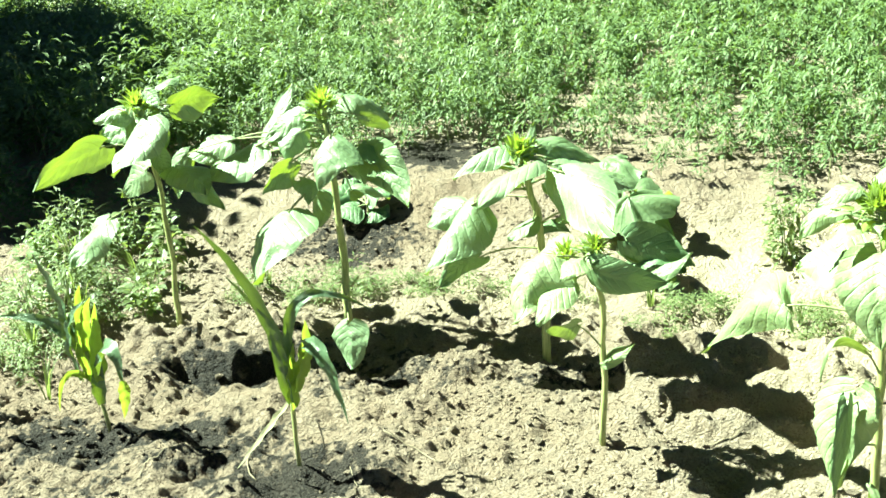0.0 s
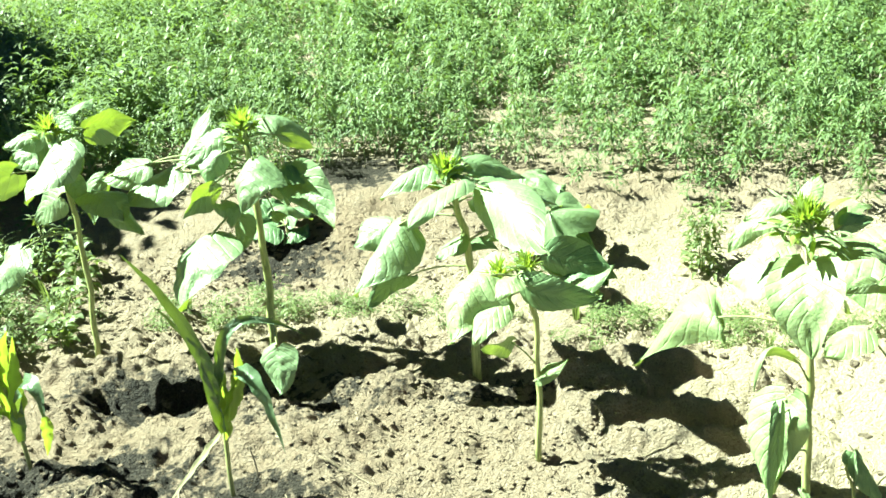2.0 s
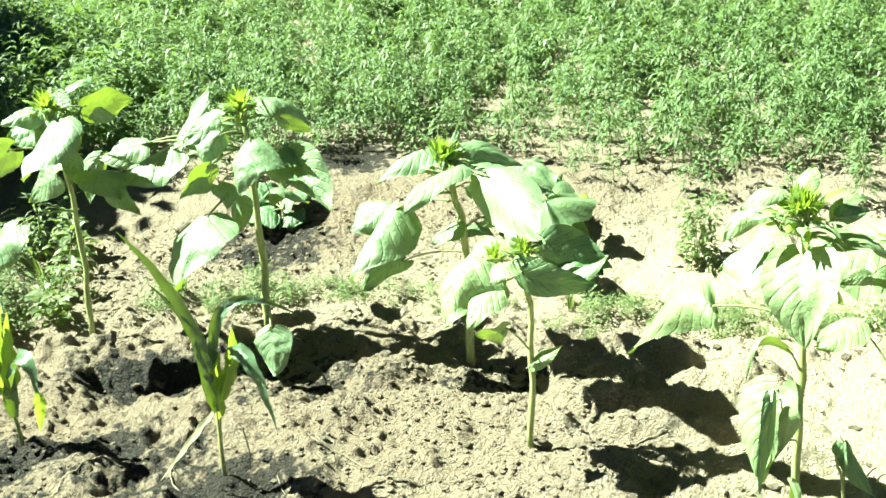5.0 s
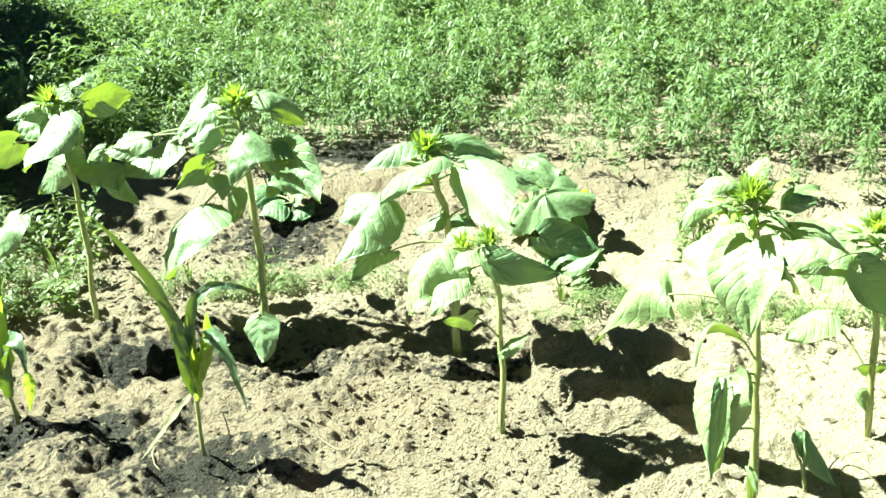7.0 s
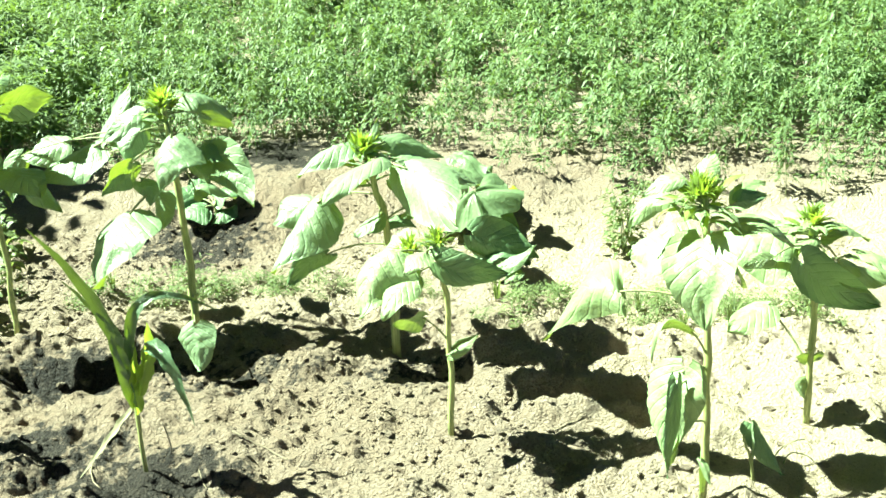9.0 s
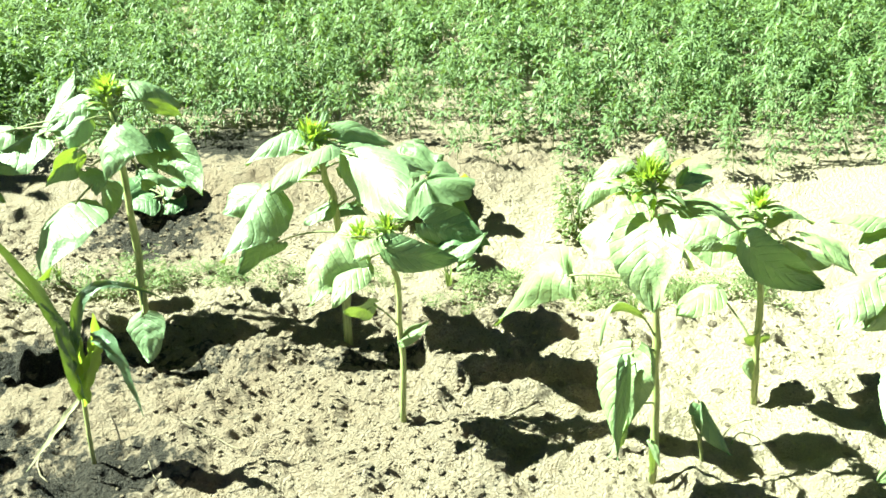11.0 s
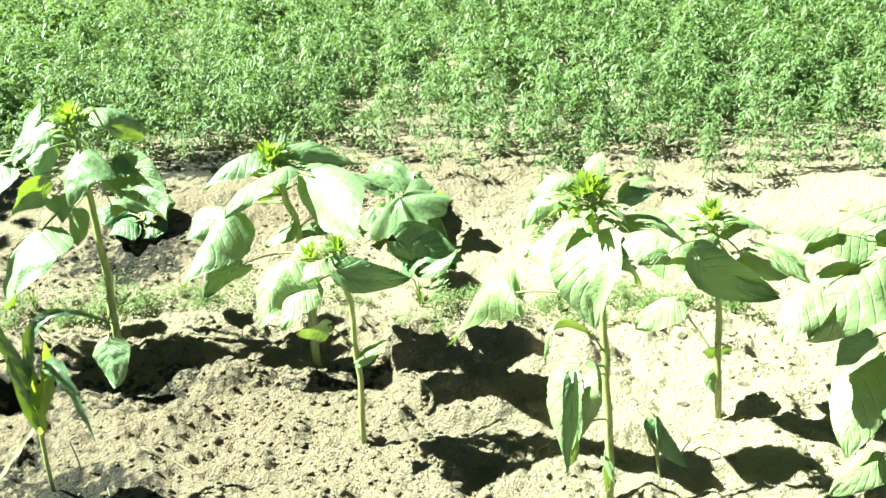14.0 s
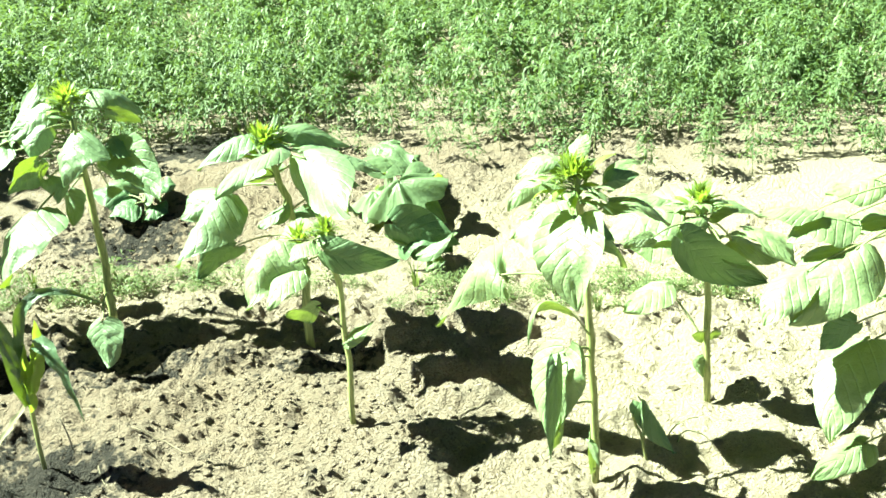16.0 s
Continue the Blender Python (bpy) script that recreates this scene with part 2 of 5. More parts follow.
def damp_and_shade(x, y):
    """Soil darkening: watered spots round the maize, plus painted shade in hollows and under the bank."""
    damp_shade = np.zeros_like(x)
    # spots at both hollows, pale_sunflower's foot and the bank paint shade
    for px, py, rx, ry, h in ((-0.47, 2.26, 0.26, 0.15, 1.0), (-0.64, 2.42, 0.26, 0.20, 0.70), (-1.08, 2.50, 0.28, 0.14, 1.0), (-0.82, 2.52, 0.20, 0.13, 0.85),
                              (-1.24, 2.62, 0.16, 0.07, 0.95), (-1.00, 2.26, 0.45, 0.20, 0.52), (-0.75, 2.95, 0.30, 0.18, 0.95), (-0.30, 2.80, 0.36, 0.22, 0.62),
                              (-0.60, 2.06, 0.40, 0.16, 0.46), (-0.14, 4.78, 0.36, 0.28, 0.95), (-0.44, 4.06, 0.34, 0.24, 0.78), (0.30, 2.72, 0.26, 0.14, 0.62)):
        damp_shade = np.maximum(damp_shade, h * np.exp(-((x - px) / rx) ** 2 - ((y - py) / ry) ** 2))
    return damp_shade


def soil_height(x, y):
    """Relief with lumps and crumbs, quieter far off."""
    x, y = np.asarray(x, dtype=float), np.asarray(y, dtype=float)
    near = 1 - smooth(3.6, 5.5, y) * 0.6
    inside = smooth(-2.6, -2.0, x) * (1 - smooth(1.95, 2.5, x)) * smooth(1.35, 1.62, y) * (1 - smooth(4.3, 5.0, y))
    wx = x + 0.016 * lattice_noise(x, y, 0.035, 6) + 0.006 * lattice_noise(x, y, 0.014, 16)
    wy = y + 0.016 * lattice_noise(x, y, 0.035, 7) + 0.006 * lattice_noise(x, y, 0.014, 17)
    lump = lattice_noise(x, y, 0.21, 1) * 0.024 + lattice_noise(x + 7, y, 0.095, 2) * 0.021 - np.abs(lattice_noise(x, y + 9, 0.13, 8)) * 0.020 + 0.006
    tilled = smooth(-0.45, 0.35, lattice_noise(x + 11, y + 5, 0.40, 5))
    tilled = tilled * (1 - 0.75 * smooth(3.0, 3.5, y + 0.2 * x))
    ridge = np.sin((y + 0.20 * x + 0.035 * lattice_noise(x, y, 0.22, 31)) * 2 * math.pi / 0.165)
    furrow = (ridge + 0.35 * ridge * np.abs(ridge)) * (0.72 + 0.4 * lattice_noise(x, y, 0.24, 32))
    lump = lump + furrow * 0.024 * smooth(0.30, 0.50, x) * (1 - smooth(1.05, 1.3, x)) * smooth(2.0, 2.15, y) * (1 - smooth(2.85, 3.0, y))
    wet_shade = damp_and_shade(x, y)
    lump = lump * (1 + 0.9 * wet_shade) - 0.012 * wet_shade * smooth(0.15, 0.75, lattice_noise(x + 4, y, 0.10, 51))
    tilled = np.maximum(tilled, 0.9 * wet_shade)
    rough = 0.7 + 0.5 * lattice_noise(x, y, 0.03, 18)
    crumb = clods(wx, wy, 0.075, 21, 0.50) * 0.026 * tilled * rough + clods(wx + 1, wy, 0.036, 22, 0.60) * 0.019 * (0.35 + 0.65 * tilled) * rough
    crumb = crumb + clods(wx, wy + 2, 0.019, 23, 0.65) * 0.0105 * rough
    crumb = crumb * (1.0 - 0.45 * smooth(0.55, 1.1, x))
    fine = lattice_noise(x, y + 3, 0.024, 3) * 0.0045 + lattice_noise(x, y + 6, 0.05, 19) * 0.008 + lattice_noise(x, y, 0.0135, 13) * 0.0035
    billow = np.abs(lattice_noise(wx * 0.7 + 2, wy, 0.062, 41)) * 0.020 - 0.010
    fine = fine + billow * (0.4 + 0.5 * tilled)
    broad = lattice_noise(x, y, 0.9, 30) * 0.02 * (1 - inside)
    return relief(x, y) + (lump + crumb + fine) * near * inside + broad - 0.004


def broad_height(x, y):
    return float(relief(x, y))


def height_at(x, y):
    return float(soil_height(x, y))


def brownness(x, y):
    """Freshly turned brown soil in the bed's middle, fading to a pale tone that paints haze on the right."""
    turned = (1 - smooth(-0.15, 0.85, x + 0.25 * (y - 2.5))) * (0.35 + 0.65 * smooth(1.95, 2.45, y)) * (1 - 0.75 * smooth(2.95, 3.35, y)) * smooth(-2.6, -1.9, x)
    bank = 0.75 * np.exp(-((x + 0.15) / 0.45) ** 2 - ((y - 4.2) / 0.40) ** 2) + 0.62 * np.exp(-((x - 0.8) / 0.75) ** 2 - ((y - 4.35) / 0.42) ** 2)
    pale_haze = smooth(0.55, 1.25, x) * (1 - smooth(2.6, 3.6, x)) * smooth(1.5, 2.0, y) * (1 - smooth(3.2, 3.9, y)) + 0.5 * smooth(2.95, 3.3, y) * (1 - smooth(3.6, 4.0, y)) * smooth(-1.0, -0.4, x) * (1 - smooth(2.6, 3.6, x))
    return np.clip(0.70 * turned + bank - 0.8 * np.minimum(pale_haze, 1), -0.8, 1)


def axis(marks):
    """Coordinates from (start, end, step) stretches."""
    vals = [np.arange(a, b, s) for a, b, s in marks]
    return np.concatenate(vals + [np.array([marks[-1][1]])])


xs = axis(((-300, -40, 60), (-40, -8, 4), (-8, -2.6, 0.3), (-2.6, -1.5, 0.02), (-1.5, 2.0, 0.0064), (2.0, 3.2, 0.02), (3.2, 10, 0.3), (10, 40, 5), (40, 300, 60)))
ys = axis(((-60, -5, 10), (-5, 1.2, 0.4), (1.2, 1.6, 0.02), (1.6, 3.2, 0.0064), (3.2, 4.4, 0.0105), (4.4, 5.6, 0.02), (5.6, 14, 0.3), (14, 40, 4), (40, 400, 60)))
gx, gy = np.meshgrid(xs, ys)
gz = soil_height(gx, gy)
nx, ny = len(xs), len(ys)
me = bpy.data.meshes.new("ground")
me.vertices.add(nx * ny)
me.vertices.foreach_set("co", np.stack([gx, gy, gz], -1).ravel())
k = (np.arange(ny - 1)[:, None] * nx + np.arange(nx - 1)[None, :]).ravel()
quads = np.stack([k, k + 1, k + nx + 1, k + nx], -1)
me.loops.add(quads.size)
me.loops.foreach_set("vertex_index", quads.ravel().astype(np.int32))
me.polygons.add(len(quads))
me.polygons.foreach_set("loop_start", np.arange(0, quads.size, 4, dtype=np.int32))
me.polygons.foreach_set("use_smooth", np.ones(len(quads), dtype=bool))
damp_shade = damp_and_shade(gx, gy)
me.update(calc_edges=True)
me.attributes.new("damp_shade", "FLOAT", "POINT").data.foreach_set("value", damp_shade.ravel().astype(np.float32))
me.attributes.new("brown", "FLOAT", "POINT").data.foreach_set("value", brownness(gx, gy).ravel().astype(np.float32))
ground = mesh_object("ground", me, SOIL)
tagged(ground, "dry crumbly garden soil with damp and shade-darkened patches and a low bank", "soil", kind="structure")


# ---- broad-leaved plants ----
def blade_mesh(name, base, mid, tip, width, normal, fold, seed, rows=30, cols=16):
    """A toothed heart-shaped leaf whose midrib runs from base over mid to tip, quilted between its side veins."""
    rng = random.Random(seed)
    base, mid, tip = Vector(base), Vector(mid), Vector(tip)
    ctrl = mid * 2 - (base + tip) / 2
    chord = tip - base
    length = (mid - base).length + (tip - mid).length
    n0 = Vector(normal)
    n0 = (n0 - chord * (n0.dot(chord) / chord.length_squared)).normalized()
    side = chord.normalized().cross(n0)
    ph, twist, skew = rng.uniform(0, 6.28), rng.uniform(-0.25, 0.25), rng.uniform(-0.08, 0.08)
    lop = (1 + skew, 1 - skew)
    bite = [rng.uniform(0.0, 0.075) * (1 if q % 2 else 0.2) for q in range(2 * rows + 2)]
    verts, uvs, faces = [], [], []
    for i in range(rows + 1):
        v = i / rows
        half = width * 0.5 * (max(v, 0.003) ** 0.40) * ((1 - v) ** 0.85 if v < 1 else 0) * 2.19 * (1 + 0.10 * abs(fold))
        half = max(half, width * 0.004)
        p = base * (1 - v) ** 2 + ctrl * 2 * v * (1 - v) + tip * v * v
        along = ((ctrl - base) * (1 - v) + (tip - ctrl) * v).normalized()
        n1 = side.cross(along).normalized()
        turn = twist * (v - 0.4)
        s2 = side * math.cos(turn) + n1 * math.sin(turn)
        n2 = n1 * math.cos(turn) - side * math.sin(turn)
        for j in range(cols + 1):
            u = j / cols * 2 - 1
            au, k = abs(u), 0 if u < 0 else 1
            edge = half * lop[k]
            if au > 0.99:
                edge *= 1 - bite[2 * i + k]
            bow = fold * (0.35 + 0.65 * au)
            flat, drop = au * edge * math.cos(bow * 0.8), -au * edge * math.sin(bow)
            back = -0.13 * length * max(0, 1 - v * 3.6) * au ** 1.4
            way = v - 0.36 * au
            quilt = 0.024 * width * (abs(math.sin(math.pi * 6.5 * way)) ** 0.7 - 0.6) * min(1, au * 5) * (1 - 0.5 * au * au)
            wave = 0.055 * width * au ** 2.2 * math.sin(v * 9.0 + ph + 2.1 * k)
            spot = Vector((u * 0.9 + ph * 9, v * 1.8, ph))
            warp = 0.13 * width * noise.noise(spot) * (0.25 + au) + 0.035 * width * noise.noise(spot * 3.0)
            groove = -0.02 * width * max(0, 1 - au * 7)
            shift = 0.07 * width * noise.noise(spot * 1.4 + Vector((0, 0, 8))) * au
            verts.append(p + s2 * (math.copysign(flat, u) + shift) + n2 * (drop + quilt + wave + warp + groove) + along * back)
            uvs.append((j / cols, v))
    for i in range(rows):
        for j in range(cols):
            a = i * (cols + 1) + j
            faces.append((a, a + 1, a + cols + 2, a + cols + 1))
    return mesh_from(name, verts, faces, uvs)


class Plant:
    """An upright plant: an Empty at the foot, a stem, leaves on petioles and a bud."""

    def __init__(self, name, label, category, foot, points, radii, group, material=None, stem=True):
        self.foot = Vector((foot[0], foot[1], height_at(foot[0], foot[1])))
        self.ob = tagged(new(name), label, category, group)
        self.ob.location = self.foot
        self.points = [Vector(p) for p in points]
        self.material = material or LEAF
        self.count = int(abs(foot[0]) * 1000) % 97
        if stem:
            path = []
            for a, b in zip(self.points[:-1], self.points[1:]):
                path += [a.lerp(b, q / 4) for q in range(4)]
            path.append(self.points[-1])
            path[0] = Vector((path[0].x, path[0].y, self.foot.z - 0.03))
            wob = random.Random(self.count)
            path = [p + Vector((wob.uniform(-1, 1), wob.uniform(-1, 1), 0)) * (0.004 if 0 < i else 0) for i, p in enumerate(path)]
            rad = [radii[0] + (radii[1] - radii[0]) * i / (len(path) - 1) for i in range(len(path))]
            rad = [r * (1.13 if i % 3 == 2 else 1) for i, r in enumerate(rad)]
            self.add("stem", *tube(path, rad, 10), STEM)

    def add(self, name, verts, faces, material, label=""):
        me = mesh_from(name, [Vector(v) - self.foot for v in verts], faces)
        return mesh_object(name, me, material, self.ob, label)

    def on_stem(self, z):
        for a, b in zip(self.points[:-1], self.points[1:]):
            if z <= b.z:
                return a.lerp(b, max(0, (z - a.z) / max(1e-6, b.z - a.z)))
        return self.points[-1]


def leaf(plant, z, base, mid, tip, width, normal, fold, material=None, label=""):
    plant.count += 1
    me = blade_mesh("leaf", base, mid, tip, width, normal, fold, plant.count)
    me.transform(Matrix.Translation(-plant.foot))
    ob = mesh_object("leaf", me, material or plant.material, plant.ob, label)
    start, end = plant.on_stem(z), Vector(base)
    end = end + (Vector(tip) - end) * 0.04
    span = (end - start).length
    rise = (start + end) / 2 + Vector((0, 0, 0.16 * span))
    n = 8
    thick = 0.0020 + 0.009 * width
    verts, faces = tube(bezier(start, rise, end, n), [thick * (1.15 - 0.4 * i / n) for i in range(n + 1)], 6)
    pm = mesh_from("petiole", [Vector(v) - plant.foot for v in verts], faces)
    mesh_object("petiole", pm, THIN, ob)
    return ob


def bowed_leaf(plant, z, base, tip, width, normal, bend, fold, material=None):
    """A leaf whose midrib arches by bend, a share of its length."""
    base, tip, up = Vector(base), Vector(tip), Vector(normal)
    chord = tip - base
    up = (up - chord * (up.dot(chord) / chord.length_squared)).normalized()
    return leaf(plant, z, base, (base + tip) / 2 + up * (bend * chord.length), tip, width, normal, fold, material)


def palm_leaf(plant, z, centre, radius, droop, pleat, aim, tilt=(0, 0, 1), seed=1):
    """A round lobed leaf, pleated along veins that spread from its middle like an umbrella."""
    rng = random.Random(seed)
    c, up = Vector(centre), Vector(tilt).normalized()
    front = Vector(aim)
    front = (front - up * front.dot(up)).normalized()
    side = front.cross(up)
    verts, uvs, faces = [], [], []
    spokes, rings = 54, 9
    for k in range(spokes + 1):
        ang = -2.75 + 5.5 * k / spokes
        lobe = 0.84 + 0.16 * math.cos(ang * 4.5) + 0.05 * rng.uniform(-1, 1)
        for q in range(rings + 1):
            r = q / rings
            out = front * math.cos(ang) + side * math.sin(ang)
            fall = -droop * r ** 1.6 + pleat * r * math.cos(ang * 9) + 0.10 * noise.noise(Vector((ang * 1.5, r * 2, seed)))
            verts.append(c + (out * (r * lobe) + up * fall) * radius)
            uvs.append((0.5 + 0.5 * r * math.sin(ang), 0.5 + 0.5 * r * math.cos(ang)))
    for k in range(spokes):
        for q in range(rings):
            s = k * (rings + 1) + q
            faces.append((s, s + 1, s + rings + 2, s + rings + 1))
    me = mesh_from("leaf", [v - plant.foot for v in verts], faces, uvs)
    ob = mesh_object("leaf", me, plant.material, plant.ob)
    start = plant.on_stem(z)
    stalk = bezier(start, (start + c) / 2 + Vector((0, 0, 0.03)), c, 6)
    tv, tf = tube([q - plant.foot for q in stalk], [0.005] * 7, 6)
    mesh_object("petiole", mesh_from("petiole", tv, tf), THIN, ob)
    return ob


def back_leaves(plant, count, low, high, size, seed, start=0.0, sweep=3.14):
    """Further leaves round the far side of a stem."""
    r = random.Random(seed)
    for i in range(count):
        z = low + (high - low) * (i + 0.5) / count
        ang = start + sweep * ((i * 0.618) % 1) + r.uniform(-0.2, 0.2)
        out = Vector((math.cos(ang), math.sin(ang), 0))
        at = plant.on_stem(z)
        reach = size * r.uniform(0.35, 0.6)
        base = at + out * reach + Vector((0, 0, 0.04))
        length = size * r.uniform(0.85, 1.15)
        tip = base + out * length * 0.85 + Vector((r.uniform(-0.03, 0.03), r.uniform(-0.03, 0.03), -length * r.uniform(0.25, 0.6)))
        bowed_leaf(plant, z - 0.02, base, tip, length * r.uniform(0.75, 0.95), (out.x * 0.5, out.y * 0.5, 0.9), 0.15, 0.25)


def tuft(plant, centre, size, count, seed, name="flower_bud", label="yellow-green flower bud with pointed bracts"):
    """A bud wrapped in narrow pointed young leaves."""
    rng = random.Random(seed)
    verts, faces, uvs = [], [], []
    c = Vector(centre)
    core = bmesh.new()
    bmesh.ops.create_uvsphere(core, u_segments=12, v_segments=8, radius=size * 0.26)
    for v in core.verts:
        v.co.z *= 0.8
    off = len(verts)
    verts += [v.co + c for v in core.verts]
    uvs += [(0.2, 0.5)] * len(core.verts)
    faces += [tuple(off + v.index for v in f.verts) for f in core.faces]
    core.free()
    for i in range(int(count * 4.2)):
        a = i * 2.4 + rng.uniform(-0.3, 0.3)
        out = rng.uniform(0.10, 1.15)
        way = Vector((math.cos(a) * out, math.sin(a) * out, 1.05 - 0.80 * out + rng.uniform(-0.25, 0.35))).normalized()
        length = size * rng.uniform(0.30, 0.82)
        wid = length * rng.uniform(0.10, 0.22)
        side = way.cross(Vector((0, 0, 1))).normalized()
        up = side.cross(way)
        bow, swerve = rng.uniform(-0.9, 0.8) * out, rng.uniform(-0.5, 0.5)
        start = c + Vector((way.x, way.y, 0)) * size * 0.18 - Vector((0, 0, size * 0.16 * out))
        off = len(verts)
        rows = 5
        for r in range(rows + 1):
            v = r / rows
            half = wid * 0.5 * (0.55 + 1.2 * v) * (1 - v) ** 0.8 * 1.3
            mid = start + way * (length * v) - up * (bow * length * v * v) + side * (swerve * length * v * v)
            for u in (-1, 0, 1):
                verts.append(mid + side * (u * half) + up * (0.35 * half * abs(u)))
                uvs.append((0.5 + u * 0.5, v))
        for r in range(rows):
            for q in range(2):
                b = off + r * 3 + q
                faces.append((b, b + 1, b + 4, b + 3))
    me = mesh_from(name, [Vector(v) - plant.foot for v in verts], faces, uvs)
    return mesh_object(name, me, YOUNG, plant.ob, label)


SUNFLOWERS = "young sunflowers in the bed"
shaded_sunflower = Plant("sunflower", "tall young sunflower with backlit yellow-green leaves and closed bud", "sunflower", (-0.983, 3.213),
          [(-0.983, 3.213, 0), (-0.965, 3.215, 0.25), (-0.971, 3.213, 0.58), (-0.99, 3.213, 0.80)], (0.0095, 0.0075), SUNFLOWERS)
tall_sunflower = Plant("sunflower", "tall young sunflower with large glossy drooping leaves", "sunflower", (-0.40, 3.20),
          [(-0.40, 3.20, 0), (-0.392, 3.20, 0.2), (-0.395, 3.20, 0.48), (-0.41, 3.20, 0.77)], (0.014, 0.009), SUNFLOWERS)
pale_sunflower = Plant("sunflower", "young sunflower with pale wide leaves standing behind a smaller one", "sunflower", (0.245, 2.85),
          [(0.245, 2.85, 0), (0.25, 2.85, 0.25), (0.225, 2.85, 0.48), (0.185, 2.85, 0.66)], (0.014, 0.009), SUNFLOWERS)
small_sunflower = Plant("sunflower", "small young sunflower with thin stem and pale leaves", "sunflower", (0.336, 2.318),
          [(0.336, 2.318, 0), (0.345, 2.318, 0.2), (0.335, 2.318, 0.42), (0.322, 2.318, 0.56)], (0.0085, 0.0065), SUNFLOWERS, PALE)
front_sunflower = Plant("sunflower", "sunlit young sunflower with folded hanging leaves and leafy crown", "sunflower", (0.89, 1.94),
          [(0.89, 1.94, 0), (0.885, 1.94, 0.3), (0.87, 1.94, 0.55), (0.85, 1.94, 0.77)], (0.0095, 0.0075), SUNFLOWERS, PALE)
dark_leaved_sunflower = Plant("sunflower", "young sunflower with one dark folded leaf and pale crown", "sunflower", (1.277, 2.186),
          [(1.277, 2.186, 0), (1.272, 2.186, 0.2), (1.262, 2.186, 0.4), (1.245, 2.19, 0.58)], (0.0095, 0.007), SUNFLOWERS, PALE)
broad_sunflower = Plant("sunflower", "large young sunflower with very broad pale leaves", "sunflower", (1.66, 1.76),
          [(1.66, 1.76, 0), (1.65, 1.76, 0.3), (1.64, 1.755, 0.6), (1.63, 1.75, 0.82)], (0.014, 0.009), SUNFLOWERS, PALE)
bank_squash = Plant("squash_plant", "low squash plant with broad dark leaves on the bank's foot", "squash plant", (0.73, 3.72),
          [(0.73, 3.72, 0), (0.73, 3.72, 0.11)], (0.012, 0.010), "", SQUASH)
hollow_squash = Plant("squash_plant", "low broad-leaved squash plant at the edge of a shaded hollow", "squash plant", (-0.38, 4.20),
          [(-0.38, 4.20, 0), (-0.38, 4.20, 0.09)], (0.006, 0.005), "", SQUASH)
wilted_seedling = Plant("wilted_seedling", "small wilted seedling with a folded dark green leaf", "seedling", (1.03, 1.95),
          [(1.03, 1.95, 0), (1.0, 1.945, 0.10), (0.985, 1.935, 0.155)], (0.004, 0.003), "")

FACE_L, FACE_T, FACE_D = (-0.5, -0.5, 0.7), (0.2, -0.6, 0.75), (0.5, -0.7, 0.4)
FACE_B, FACE_U, FACE_G, FACE_K = (-0.55, 0.7, 0.45), (-0.1, -0.2, 0.95), (0.1, -0.8, 0.5), (0.30, -0.9, -0.15)
# leaves of the broad-leaved plants
leaf(shaded_sunflower, 0.64, (-1.128, 3.193, 0.672), (-1.226, 3.153, 0.638), (-1.343, 3.113, 0.558), 0.143, FACE_B, 0.25)
leaf(shaded_sunflower, 0.74, (-0.950, 3.133, 0.769), (-1.005, 3.073, 0.703), (-1.040, 2.993, 0.622), 0.207, FACE_L, 0.5)
leaf(shaded_sunflower, 0.77, (-1.023, 3.213, 0.787), (-1.087, 3.213, 0.772), (-1.140, 3.193, 0.751), 0.098, FACE_L, 0.5)
leaf(shaded_sunflower, 0.74, (-1.017, 3.263, 0.760), (-1.077, 3.253, 0.721), (-1.143, 3.233, 0.681), 0.136, FACE_T, 0.4)
leaf(shaded_sunflower, 0.77, (-0.899, 3.263, 0.775), (-0.836, 3.293, 0.779), (-0.757, 3.313, 0.781), 0.135, FACE_B, 0.2)
leaf(shaded_sunflower, 0.80, (-0.965, 3.313, 0.822), (-0.931, 3.353, 0.838), (-0.899, 3.413, 0.833), 0.095, FACE_L, 0.4)
leaf(shaded_sunflower, 0.80, (-0.961, 3.213, 0.832), (-0.935, 3.193, 0.813), (-0.919, 3.173, 0.794), 0.049, FACE_B, 0.3)
leaf(shaded_sunflower, 0.62, (-0.952, 3.203, 0.632), (-0.940, 3.193, 0.592), (-0.913, 3.183, 0.556), 0.067, FACE_B, 0.3)
leaf(shaded_sunflower, 0.70, (-0.967, 3.243, 0.733), (-0.950, 3.243, 0.678), (-0.945, 3.233, 0.623), 0.078, FACE_G, 0.4)
leaf(shaded_sunflower, 0.74, (-0.962, 3.193, 0.759), (-0.929, 3.193, 0.775), (-0.891, 3.183, 0.768), 0.062, FACE_U, 0.4)
leaf(shaded_sunflower, 0.45, (-1.077, 2.973, 0.492), (-1.120, 2.933, 0.453), (-1.172, 2.893, 0.370), 0.173, FACE_L, 0.3)
leaf(shaded_sunflower, 0.58, (-1.046, 3.353, 0.536), (-1.114, 3.413, 0.485), (-1.174, 3.453, 0.414), 0.111, FACE_G, 0.4)

leaf(tall_sunflower, 0.70, (-0.383, 3.100, 0.681), (-0.407, 3.030, 0.630), (-0.425, 3.000, 0.539), 0.206, FACE_L, 0.75)
leaf(tall_sunflower, 0.70, (-0.614, 3.320, 0.618), (-0.587, 3.360, 0.697), (-0.525, 3.400, 0.794), 0.123, FACE_L, 0.35)
leaf(tall_sunflower, 0.71, (-0.476, 3.220, 0.726), (-0.536, 3.200, 0.701), (-0.606, 3.180, 0.651), 0.110, FACE_T, 0.4)
